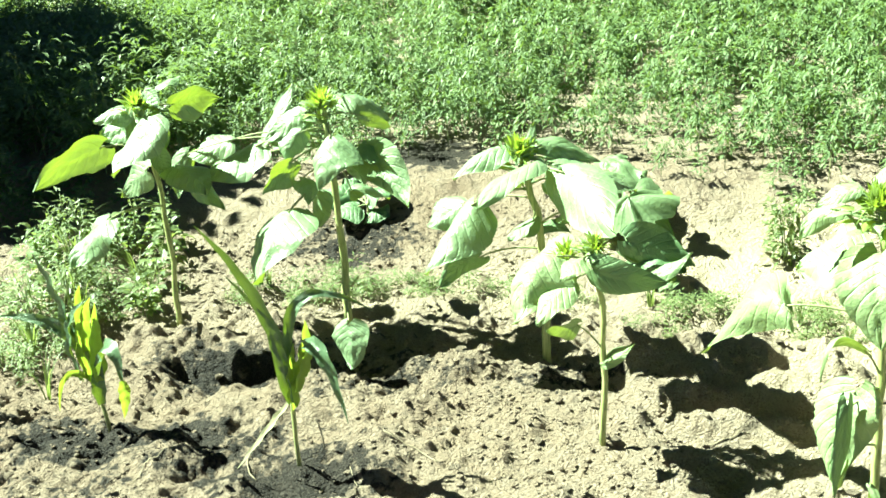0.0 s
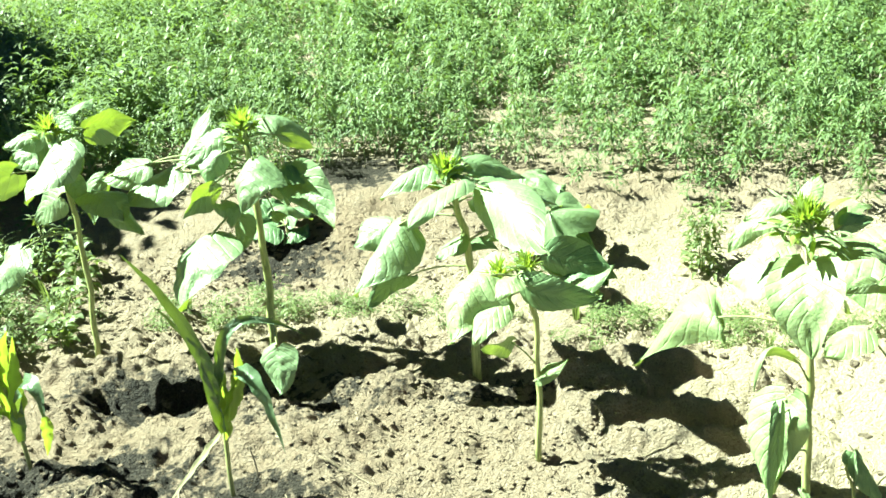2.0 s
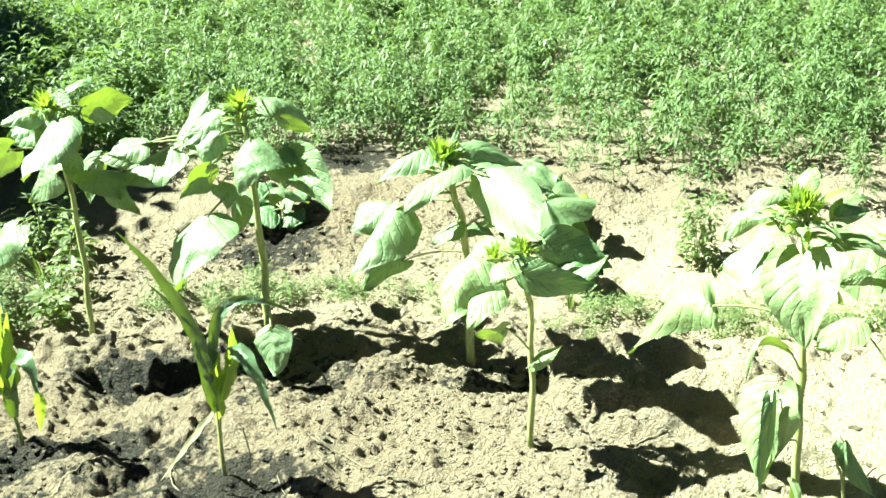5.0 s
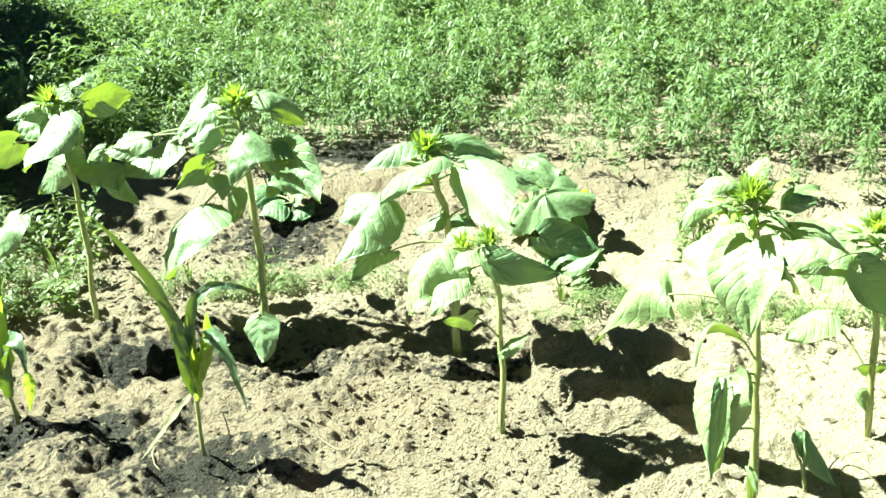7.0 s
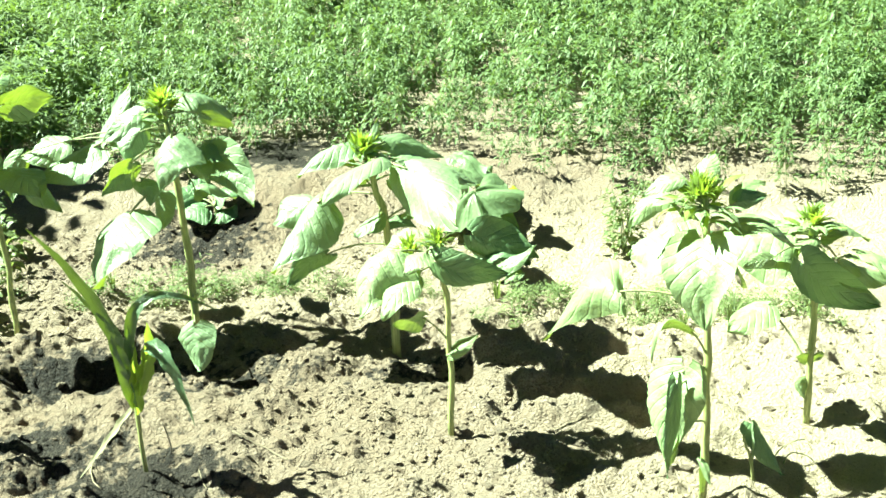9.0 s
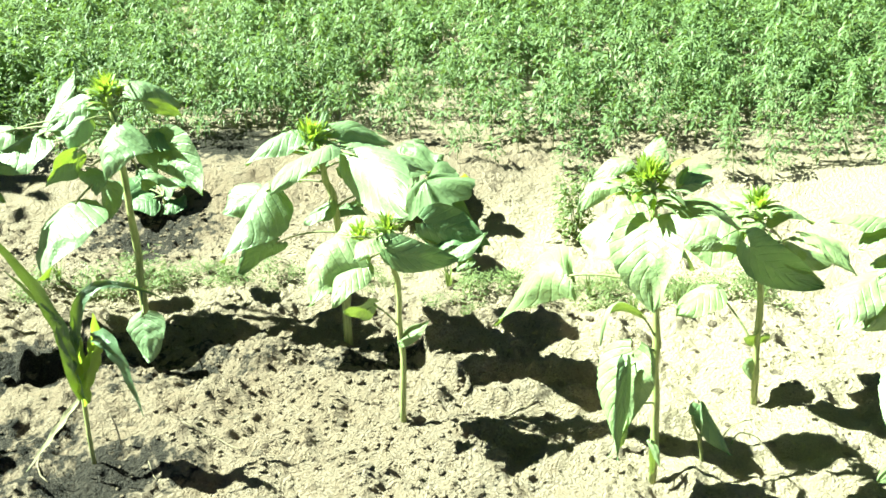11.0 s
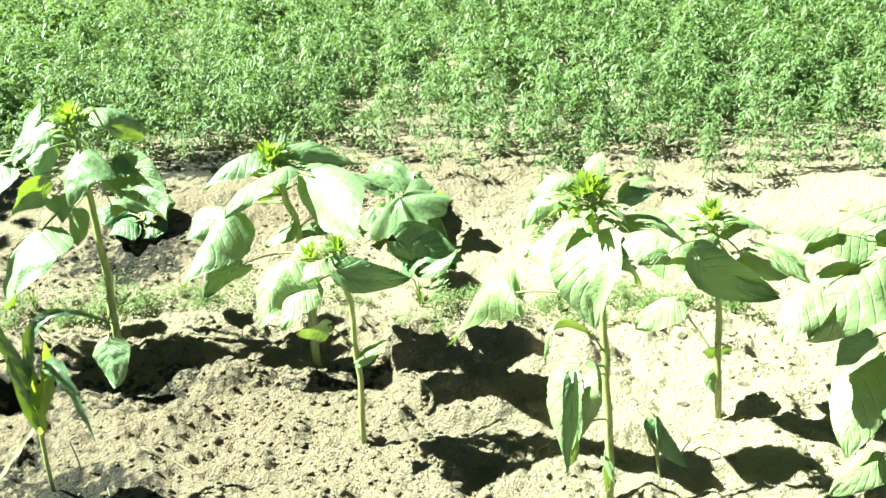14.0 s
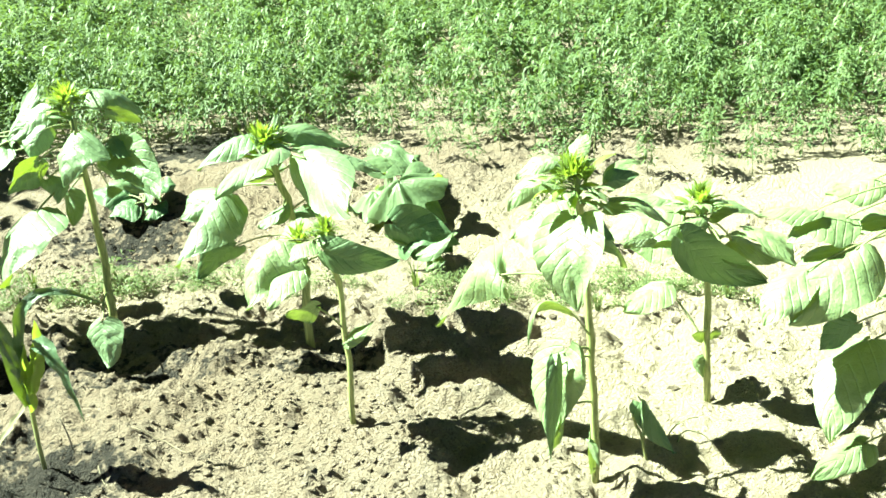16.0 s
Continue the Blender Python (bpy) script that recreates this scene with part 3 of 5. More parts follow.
leaf(tall_sunflower, 0.74, (-0.358, 3.320, 0.756), (-0.283, 3.340, 0.735), (-0.208, 3.360, 0.653), 0.150, FACE_U, 0.6)
leaf(tall_sunflower, 0.72, (-0.291, 3.220, 0.711), (-0.248, 3.220, 0.690), (-0.201, 3.230, 0.662), 0.052, FACE_B, 0.3)
leaf(tall_sunflower, 0.68, (-0.485, 3.170, 0.684), (-0.523, 3.150, 0.643), (-0.535, 3.140, 0.591), 0.087, FACE_T, 0.5)
leaf(tall_sunflower, 0.63, (-0.523, 3.160, 0.588), (-0.568, 3.140, 0.552), (-0.619, 3.120, 0.497), 0.127, FACE_B, 0.3)
leaf(tall_sunflower, 0.67, (-0.631, 3.200, 0.640), (-0.718, 3.180, 0.602), (-0.810, 3.140, 0.544), 0.181, FACE_L, 0.4)
leaf(tall_sunflower, 0.64, (-0.763, 3.400, 0.605), (-0.835, 3.400, 0.590), (-0.911, 3.400, 0.566), 0.139, FACE_T, 0.5)
leaf(tall_sunflower, 0.62, (-0.911, 3.420, 0.573), (-0.944, 3.400, 0.516), (-0.958, 3.380, 0.420), 0.088, FACE_G, 0.4)
leaf(tall_sunflower, 0.62, (-0.843, 3.200, 0.535), (-0.804, 3.180, 0.490), (-0.755, 3.160, 0.442), 0.075, FACE_T, 0.6)
leaf(tall_sunflower, 0.61, (-0.280, 3.160, 0.589), (-0.218, 3.080, 0.545), (-0.154, 3.000, 0.463), 0.167, FACE_G, -0.7)
leaf(tall_sunflower, 0.60, (-0.339, 3.170, 0.589), (-0.315, 3.150, 0.552), (-0.293, 3.140, 0.505), 0.083, FACE_L, 0.5)
leaf(tall_sunflower, 0.52, (-0.535, 3.080, 0.456), (-0.601, 2.980, 0.408), (-0.620, 2.890, 0.283), 0.264, FACE_L, 0.55)
leaf(tall_sunflower, 0.52, (-0.456, 3.170, 0.474), (-0.456, 3.160, 0.427), (-0.455, 3.150, 0.364), 0.100, FACE_L, 0.4)
leaf(tall_sunflower, 0.57, (-0.503, 3.150, 0.530), (-0.470, 3.120, 0.503), (-0.477, 3.100, 0.459), 0.074, FACE_G, 0.4)
leaf(tall_sunflower, 0.60, (-0.364, 3.340, 0.426), (-0.309, 3.380, 0.422), (-0.238, 3.420, 0.357), 0.110, FACE_U, 0.4)
leaf(tall_sunflower, 0.10, (-0.353, 2.800, 0.177), (-0.357, 2.780, 0.116), (-0.349, 2.760, 0.045), 0.129, FACE_L, 0.3)

leaf(pale_sunflower, 0.62, (0.148, 2.850, 0.682), (0.073, 2.830, 0.671), (-0.014, 2.800, 0.609), 0.108, FACE_U, 0.6)
leaf(pale_sunflower, 0.62, (0.212, 2.770, 0.652), (0.110, 2.660, 0.636), (0.045, 2.560, 0.592), 0.119, FACE_L, 0.4)
leaf(pale_sunflower, 0.55, (0.041, 2.850, 0.519), (-0.025, 2.810, 0.456), (-0.110, 2.760, 0.335), 0.201, FACE_L, 0.8)
leaf(pale_sunflower, 0.52, (0.015, 2.970, 0.473), (-0.047, 2.970, 0.443), (-0.101, 2.970, 0.413), 0.125, FACE_T, 0.4)
leaf(pale_sunflower, 0.36, (0.054, 2.890, 0.332), (-0.002, 2.900, 0.300), (-0.072, 2.900, 0.239), 0.121, FACE_K, 0.4, UNLIT)
leaf(pale_sunflower, 0.60, (0.291, 2.730, 0.636), (0.338, 2.590, 0.609), (0.381, 2.410, 0.567), 0.180, FACE_L, 0.45)
leaf(pale_sunflower, 0.64, (0.243, 2.900, 0.670), (0.330, 2.930, 0.644), (0.433, 2.970, 0.581), 0.089, FACE_T, 0.4)
leaf(pale_sunflower, 0.62, (0.327, 2.870, 0.609), (0.430, 2.890, 0.565), (0.529, 2.900, 0.502), 0.135, FACE_U, 0.4)
leaf(pale_sunflower, 0.48, (0.217, 2.830, 0.465), (0.174, 2.810, 0.440), (0.134, 2.790, 0.418), 0.089, FACE_U, 0.4)
leaf(pale_sunflower, 0.50, (0.236, 2.850, 0.420), (0.288, 2.850, 0.429), (0.327, 2.850, 0.403), 0.042, FACE_D, 0.2, UNLIT)
leaf(pale_sunflower, 0.66, (0.212, 2.850, 0.673), (0.222, 2.870, 0.704), (0.234, 2.890, 0.745), 0.028, FACE_T, 0.2)
leaf(pale_sunflower, 0.56, (0.279, 2.910, 0.563), (0.369, 2.950, 0.524), (0.452, 2.990, 0.448), 0.133, FACE_T, 0.4)

leaf(small_sunflower, 0.52, (0.216, 2.288, 0.564), (0.145, 2.258, 0.528), (0.112, 2.218, 0.419), 0.195, FACE_L, 0.65)
leaf(small_sunflower, 0.50, (0.244, 2.238, 0.507), (0.195, 2.198, 0.485), (0.160, 2.158, 0.437), 0.085, FACE_L, 0.45)
leaf(small_sunflower, 0.50, (0.309, 2.268, 0.528), (0.385, 2.258, 0.496), (0.490, 2.268, 0.482), 0.093, FACE_K, 0.05, UNLIT)
leaf(small_sunflower, 0.54, (0.294, 2.288, 0.555), (0.318, 2.288, 0.561), (0.356, 2.288, 0.545), 0.053, FACE_U, 0.4)
leaf(small_sunflower, 0.54, (0.281, 2.258, 0.562), (0.246, 2.218, 0.555), (0.222, 2.198, 0.529), 0.073, FACE_L, 0.4)
leaf(small_sunflower, 0.53, (0.257, 2.378, 0.544), (0.213, 2.408, 0.513), (0.168, 2.438, 0.478), 0.122, FACE_T, 0.4)
leaf(small_sunflower, 0.28, (0.275, 2.318, 0.360), (0.236, 2.308, 0.357), (0.194, 2.298, 0.355), 0.073, FACE_B, 0.3)
leaf(small_sunflower, 0.20, (0.337, 2.308, 0.250), (0.374, 2.298, 0.282), (0.414, 2.288, 0.312), 0.044, FACE_L, 0.4)

leaf(front_sunflower, 0.62, (0.834, 1.890, 0.681), (0.810, 1.830, 0.630), (0.807, 1.790, 0.515), 0.157, FACE_L, -0.3)
leaf(front_sunflower, 0.62, (0.879, 1.960, 0.653), (0.914, 1.960, 0.627), (0.944, 1.960, 0.594), 0.059, FACE_D, 0.3, UNLIT)
leaf(front_sunflower, 0.62, (0.879, 2.020, 0.612), (0.844, 2.040, 0.583), (0.803, 2.060, 0.543), 0.108, FACE_L, 0.4)
leaf(front_sunflower, 0.62, (0.893, 1.960, 0.637), (0.950, 1.970, 0.578), (0.979, 1.970, 0.518), 0.078, FACE_U, 0.4)
leaf(front_sunflower, 0.68, (0.920, 1.940, 0.733), (0.950, 1.970, 0.767), (1.013, 1.990, 0.758), 0.060, FACE_U, 0.5)
leaf(front_sunflower, 0.68, (0.922, 1.930, 0.746), (0.952, 1.930, 0.751), (0.994, 1.940, 0.749), 0.045, FACE_D, 0.3, UNLIT)
leaf(front_sunflower, 0.70, (0.810, 2.040, 0.728), (0.768, 2.060, 0.712), (0.730, 2.060, 0.653), 0.071, FACE_L, 0.5)
leaf(front_sunflower, 0.74, (0.805, 1.970, 0.795), (0.768, 1.980, 0.782), (0.731, 1.990, 0.752), 0.043, FACE_T, 0.4)
leaf(front_sunflower, 0.75, (0.851, 1.960, 0.800), (0.872, 1.980, 0.818), (0.895, 2.000, 0.838), 0.052, FACE_L, 0.4)
leaf(front_sunflower, 0.37, (0.831, 1.910, 0.456), (0.746, 1.880, 0.500), (0.716, 1.850, 0.419), 0.042, FACE_B, 0.6)
leaf(front_sunflower, 0.34, (0.804, 1.890, 0.375), (0.770, 1.870, 0.292), (0.754, 1.840, 0.179), 0.151, FACE_L, 0.15)
# narrow dark blade standing in for the shaded crease of the leaf above
leaf(front_sunflower, 0.32, (0.775, 1.850, 0.360), (0.762, 1.830, 0.272), (0.749, 1.810, 0.146), 0.050, FACE_K, 0.1, UNLIT)
leaf(front_sunflower, 0.20, (0.789, 1.870, 0.233), (0.770, 1.860, 0.179), (0.743, 1.850, 0.129), 0.069, FACE_B, 0.4)
leaf(front_sunflower, 0.50, (0.692, 2.030, 0.517), (0.642, 2.110, 0.490), (0.573, 2.240, 0.299), 0.149, FACE_L, 0.45)
leaf(front_sunflower, 0.06, (0.875, 1.910, 0.032), (0.870, 1.910, 0.084), (0.871, 1.920, 0.133), 0.029, FACE_B, 0.3)
leaf(front_sunflower, 0.07, (0.868, 1.910, 0.116), (0.875, 1.890, 0.096), (0.879, 1.870, 0.064), 0.022, FACE_T, 0.3)

leaf(wilted_seedling, 0.05, (1.012, 1.950, 0.170), (1.047, 1.940, 0.106), (1.087, 1.930, 0.031), 0.078, FACE_D, 0.9, UNLIT)
leaf(wilted_seedling, 0.05, (1.008, 1.955, 0.168), (1.007, 1.940, 0.131), (1.008, 1.930, 0.089), 0.040, FACE_B, 0.5)

leaf(bank_squash, 0.06, (0.581, 3.350, 0.174), (0.685, 3.320, 0.130), (0.808, 3.300, 0.084), 0.167, FACE_K, 0.1, DARK_SQUASH)
leaf(bank_squash, 0.06, (0.663, 3.270, 0.070), (0.719, 3.260, 0.097), (0.790, 3.260, 0.153), 0.058, FACE_L, 0.3, SQUASH)
leaf(bank_squash, 0.08, (0.639, 3.670, 0.190), (0.716, 3.640, 0.137), (0.809, 3.590, 0.061), 0.146, FACE_L, 0.5, SQUASH)
leaf(bank_squash, 0.09, (0.551, 3.790, 0.283), (0.655, 3.810, 0.255), (0.756, 3.810, 0.194), 0.171, FACE_U, 0.4, SQUASH)
leaf(bank_squash, 0.09, (0.764, 3.750, 0.170), (0.801, 3.760, 0.191), (0.840, 3.760, 0.177), 0.074, FACE_B, 0.3, YOUNG)

leaf(dark_leaved_sunflower, 0.50, (1.121, 1.986, 0.555), (1.200, 1.996, 0.485), (1.353, 2.036, 0.406), 0.107, FACE_K, 0.08, UNLIT)
leaf(dark_leaved_sunflower, 0.52, (1.232, 2.016, 0.499), (1.294, 2.036, 0.469), (1.360, 2.046, 0.409), 0.061, FACE_U, 0.3)
leaf(dark_leaved_sunflower, 0.50, (1.053, 2.006, 0.569), (1.013, 2.006, 0.568), (0.981, 2.006, 0.554), 0.039, FACE_G, 0.3)
leaf(dark_leaved_sunflower, 0.54, (1.214, 2.246, 0.551), (1.155, 2.266, 0.566), (1.074, 2.286, 0.568), 0.124, FACE_U, 0.5)
leaf(dark_leaved_sunflower, 0.53, (1.197, 2.216, 0.512), (1.135, 2.236, 0.512), (1.070, 2.246, 0.504), 0.071, FACE_L, 0.4)
leaf(dark_leaved_sunflower, 0.54, (1.238, 2.156, 0.544), (1.193, 2.136, 0.545), (1.158, 2.126, 0.535), 0.054, FACE_U, 0.4)
leaf(dark_leaved_sunflower, 0.52, (1.242, 2.166, 0.516), (1.229, 2.166, 0.495), (1.214, 2.166, 0.462), 0.052, FACE_D, 0.3, UNLIT)
leaf(dark_leaved_sunflower, 0.52, (1.267, 2.176, 0.488), (1.282, 2.166, 0.460), (1.305, 2.156, 0.432), 0.071, FACE_T, 0.4)
leaf(dark_leaved_sunflower, 0.56, (1.278, 2.206, 0.537), (1.351, 2.236, 0.536), (1.433, 2.246, 0.487), 0.077, FACE_U, 0.4)
leaf(dark_leaved_sunflower, 0.53, (1.345, 2.236, 0.441), (1.419, 2.246, 0.413), (1.506, 2.256, 0.362), 0.126, FACE_U, 0.4)
leaf(dark_leaved_sunflower, 0.16, (1.190, 2.286, 0.313), (1.125, 2.266, 0.296), (1.063, 2.246, 0.267), 0.110, FACE_U, 0.3)
leaf(dark_leaved_sunflower, 0.20, (1.266, 2.186, 0.207), (1.243, 2.176, 0.212), (1.219, 2.166, 0.220), 0.047, FACE_B, 0.3)
leaf(dark_leaved_sunflower, 0.20, (1.278, 2.186, 0.205), (1.296, 2.196, 0.198), (1.318, 2.206, 0.187), 0.036, FACE_B, 0.3)
leaf(dark_leaved_sunflower, 0.14, (1.270, 2.186, 0.140), (1.251, 2.176, 0.123), (1.255, 2.166, 0.086), 0.044, FACE_G, 0.4)

leaf(broad_sunflower, 0.66, (1.403, 1.740, 0.606), (1.312, 1.700, 0.560), (1.215, 1.660, 0.491), 0.177, FACE_L, 0.45)
leaf(broad_sunflower, 0.70, (1.416, 1.810, 0.647), (1.331, 1.790, 0.647), (1.264, 1.780, 0.615), 0.127, FACE_U, 0.4)
leaf(broad_sunflower, 0.72, (1.342, 1.810, 0.669), (1.277, 1.810, 0.678), (1.213, 1.820, 0.670), 0.071, FACE_U, 0.4)
leaf(broad_sunflower, 0.78, (1.503, 1.860, 0.705), (1.444, 1.860, 0.696), (1.386, 1.860, 0.681), 0.108, FACE_U, 0.4)
leaf(broad_sunflower, 0.42, (1.396, 1.710, 0.444), (1.358, 1.710, 0.421), (1.317, 1.710, 0.390), 0.077, FACE_D, 0.2, UNLIT)
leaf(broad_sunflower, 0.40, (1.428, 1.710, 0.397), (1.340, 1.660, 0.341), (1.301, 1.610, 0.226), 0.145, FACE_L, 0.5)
leaf(broad_sunflower, 0.36, (1.431, 1.705, 0.284), (1.380, 1.685, 0.247), (1.339, 1.660, 0.195), 0.081, FACE_D, 0.2, UNLIT)
leaf(broad_sunflower, 0.10, (1.417, 1.660, 0.175), (1.356, 1.640, 0.165), (1.266, 1.610, 0.139), 0.085, FACE_L, 0.4)
leaf(broad_sunflower, 0.62, (1.290, 1.740, 0.569), (1.213, 1.700, 0.542), (1.174, 1.680, 0.482), 0.103, FACE_L, 0.4)

# further leaves
bowed_leaf(bank_squash, 0.10, (0.603, 3.910, 0.263), (0.697, 3.993, 0.277), 0.241, (-0.1, -0.2, 0.9), 0.12, 0.25)
palm_leaf(bank_squash, 0.08, (0.646, 3.679, 0.224), 0.174, 0.5, 0.07, (-0.15, -1, -0.2), (-0.4, -0.35, 0.85), 3)
palm_leaf(bank_squash, 0.08, (0.559, 3.805, 0.147), 0.128, 0.5, 0.1, (-0.6, -0.8, 0), (-0.3, -0.2, 0.9), 7)
bowed_leaf(bank_squash, 0.04, (0.576, 3.380, 0.123), (0.814, 3.360, 0.107), 0.084, (-0.2, -0.3, 0.9), -0.12, 0.2)
bowed_leaf(bank_squash, 0.04, (0.603, 3.400, 0.067), (0.768, 3.320, 0.089), 0.150, (0.1, -0.3, 0.9), 0.2, 0.35, DARK_SQUASH)
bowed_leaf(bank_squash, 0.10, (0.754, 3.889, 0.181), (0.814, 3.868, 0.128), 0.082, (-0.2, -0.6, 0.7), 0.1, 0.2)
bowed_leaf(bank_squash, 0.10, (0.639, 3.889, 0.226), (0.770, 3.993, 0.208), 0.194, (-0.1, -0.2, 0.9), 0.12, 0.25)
bowed_leaf(bank_squash, 0.05, (0.665, 3.450, 0.075), (0.787, 3.350, 0.036), 0.164, (0.1, -0.5, 0.8), 0.14, 0.3, DARK_SQUASH)
bowed_leaf(bank_squash, 0.03, (0.680, 3.270, 0.040), (0.746, 3.240, 0.054), 0.088, (-0.1, -0.2, 0.9), 0.12, 0.3)
# these leaves are coloured dark for the shade in the hollow
bowed_leaf(hollow_squash, 0.08, (-0.383, 4.250, 0.110), (-0.246, 4.230, 0.133), 0.197, (-0.1, -0.2, 0.9), 0.14, 0.3, DARK_SQUASH)
bowed_leaf(hollow_squash, 0.08, (-0.419, 4.200, 0.078), (-0.528, 4.150, 0.044), 0.178, (-0.1, -0.2, 0.9), 0.14, 0.3, DARK_SQUASH)
bowed_leaf(hollow_squash, 0.06, (-0.385, 4.200, 0.050), (-0.287, 4.150, 0.036), 0.157, (0.1, -0.4, 0.9), 0.14, 0.3, DARK_SQUASH)
bowed_leaf(hollow_squash, 0.08, (-0.414, 4.330, 0.086), (-0.489, 4.400, 0.140), 0.149, (-0.1, -0.2, 0.9), 0.14, 0.3, DARK_SQUASH)
bowed_leaf(hollow_squash, 0.08, (-0.447, 4.270, 0.095), (-0.608, 4.300, 0.109), 0.188, (-0.1, -0.2, 0.9), 0.14, 0.3, DARK_SQUASH)
# the next four leaves are added to cast the ground shadows at the right
bowed_leaf(dark_leaved_sunflower, 0.54, (1.18, 2.19, 0.55), (1.00, 2.23, 0.49), 0.26, (-0.2, -0.3, 0.9), 0.12, 0.3)
bowed_leaf(dark_leaved_sunflower, 0.53, (1.23, 2.25, 0.56), (1.13, 2.36, 0.51), 0.15, (-0.2, -0.3, 0.9), 0.12, 0.3)
bowed_leaf(dark_leaved_sunflower, 0.52, (1.17, 2.19, 0.535), (1.04, 2.17, 0.50), 0.15, (-0.2, -0.3, 0.9), 0.12, 0.3)
bowed_leaf(front_sunflower, 0.60, (0.86, 2.03, 0.62), (0.75, 2.12, 0.56), 0.19, (-0.3, -0.3, 0.9), 0.12, 0.3)
bowed_leaf(broad_sunflower, 0.62, (1.564, 1.750, 0.603), (1.740, 1.750, 0.475), 0.251, (0.2, -0.4, 0.9), 0.12, 0.25)

back_leaves(shaded_sunflower, 2, 0.50, 0.74, 0.17, 1, -0.5, 3.9)
back_leaves(tall_sunflower, 1, 0.46, 0.72, 0.19, 2, -0.4, 3.6)
back_leaves(pale_sunflower, 3, 0.42, 0.62, 0.18, 3, -0.5, 3.9)
back_leaves(front_sunflower, 1, 0.60, 0.72, 0.12, 5, -0.2, 3.0)
back_leaves(dark_leaved_sunflower, 2, 0.44, 0.56, 0.17, 6, -0.8, 3.6)
back_leaves(broad_sunflower, 6, 0.25, 0.80, 0.22, 7, -1.2, 4.2)


def crown_leaves(plant, centre, count, size, seed, slim=1.0):
    """Small young leaves spreading below a bud."""
    r = random.Random(seed)
    for i in range(count):
        ang = i * 2.4 + r.uniform(-0.4, 0.4)
        out = Vector((math.cos(ang), math.sin(ang), 0))
        base = Vector(centre) + out * size * 0.35 + Vector((0, 0, r.uniform(-0.045, 0.01)))
        length = size * r.uniform(0.7, 1.2)
        tip = base + out * length * 0.8 + Vector((0, 0, length * r.uniform(-0.4, 0.55)))
        bowed_leaf(plant, base.z - 0.015, base, tip, length * r.uniform(0.28, 0.5) * slim, (-out.x * 0.4, -out.y * 0.4, 0.9), 0.16, 0.2, plant.material if i % 3 else YOUNG)


crown_leaves(shaded_sunflower, (-1.00, 3.213, 0.78), 13, 0.070, 1)
crown_leaves(tall_sunflower, (-0.412, 3.20, 0.75), 16, 0.078, 2)
crown_leaves(pale_sunflower, (0.178, 2.85, 0.65), 14, 0.072, 3)
crown_leaves(small_sunflower, (0.318, 2.318, 0.555), 12, 0.050, 4)
crown_leaves(front_sunflower, (0.842, 1.94, 0.755), 34, 0.085, 5, 0.65)
crown_leaves(dark_leaved_sunflower, (1.240, 2.19, 0.575), 22, 0.075, 6, 0.7)
tuft(shaded_sunflower, (-1.00, 3.213, 0.80), 0.066, 40, 1)
tuft(tall_sunflower, (-0.412, 3.20, 0.765), 0.080, 46, 2)
tuft(pale_sunflower, (0.178, 2.85, 0.665), 0.078, 44, 3)
tuft(small_sunflower, (0.318, 2.318, 0.57), 0.052, 32, 4)
tuft(small_sunflower, (0.25, 2.33, 0.545), 0.06, 26, 5, "side_bud", "small yellow-green side bud")
tuft(front_sunflower, (0.842, 1.94, 0.775), 0.062, 50, 6)
tuft(dark_leaved_sunflower, (1.240, 2.19, 0.59), 0.055, 36, 7)
tuft(broad_sunflower, (1.62, 1.75, 0.84), 0.10, 46, 8)


# ---- maize ----
def maize(name, label, foot, top):
    plant = Plant(name, label, "maize", foot, [(*foot, 0), top], (0.0058, 0.005), "maize seedlings", MAIZE)
    plant.ob.children[0].name = "stalk"
    return plant


def blade(plant, start, mid, tip, width, face=(-0.45, -0.85, 0.1), material=None, label=""):
    """A long arching strap leaf."""
    pts = bezier(start, Vector(mid) * 1.0, tip, 16)
    plant.count += 1
    rng = random.Random(plant.count)
    verts, faces, uvs = [], [], []
    flat = Vector(face) + Vector((rng.uniform(-0.15, 0.15), 0, 0))
    for i, p in enumerate(pts):
        v = i / 16
        way = (pts[min(i + 1, 16)] - pts[max(i - 1, 0)]).normalized()
        side = way.cross(flat).normalized()
        up = side.cross(way)
        half = width * 0.5 * min(1, 0.45 + 2.2 * v) * (1 - v ** 2.4) + 0.0006
        for u in (-1, -0.5, 0, 0.5, 1):
            ripple = 0.38 * half * math.sin(v * 24 + u * 3 + plant.count) * abs(u)
            verts.append(p + side * (u * half) + up * (0.55 * half * abs(u) * (1 - 0.6 * v) + ripple) - plant.foot)
            uvs.append((0.5 + u * 0.5, v))
    for i in range(16):
        for q in range(4):
            s = i * 5 + q
            faces.append((s, s + 1, s + 6, s + 5))
    return mesh_object("leaf", mesh_from("leaf", verts, faces, uvs), material or plant.material, plant.ob, label)


arching_maize = maize("maize_plant", "maize seedling with backlit yellow-green arching leaves", (-0.464, 2.314), (-0.46, 2.312, 0.31))
yellowing_maize = maize("maize_plant", "maize seedling with yellowing lower leaves on damp soil", (-1.034, 2.555), (-1.055, 2.545, 0.26))
# blades of the maize
blade(arching_maize, (-0.464, 2.310, 0.273), (-0.492, 2.335, 0.491), (-0.629, 2.260, 0.704), .036, (-.2, -.8, .3))
blade(arching_maize, (-0.466, 2.330, 0.344), (-0.540, 2.330, 0.491), (-0.591, 2.330, 0.542), .014, (-.3, -.8, .1))
blade(arching_maize, (-0.456, 2.310, 0.318), (-0.457, 2.325, 0.581), (-0.239, 2.360, 0.415), .030, (.3, -.6, .6))
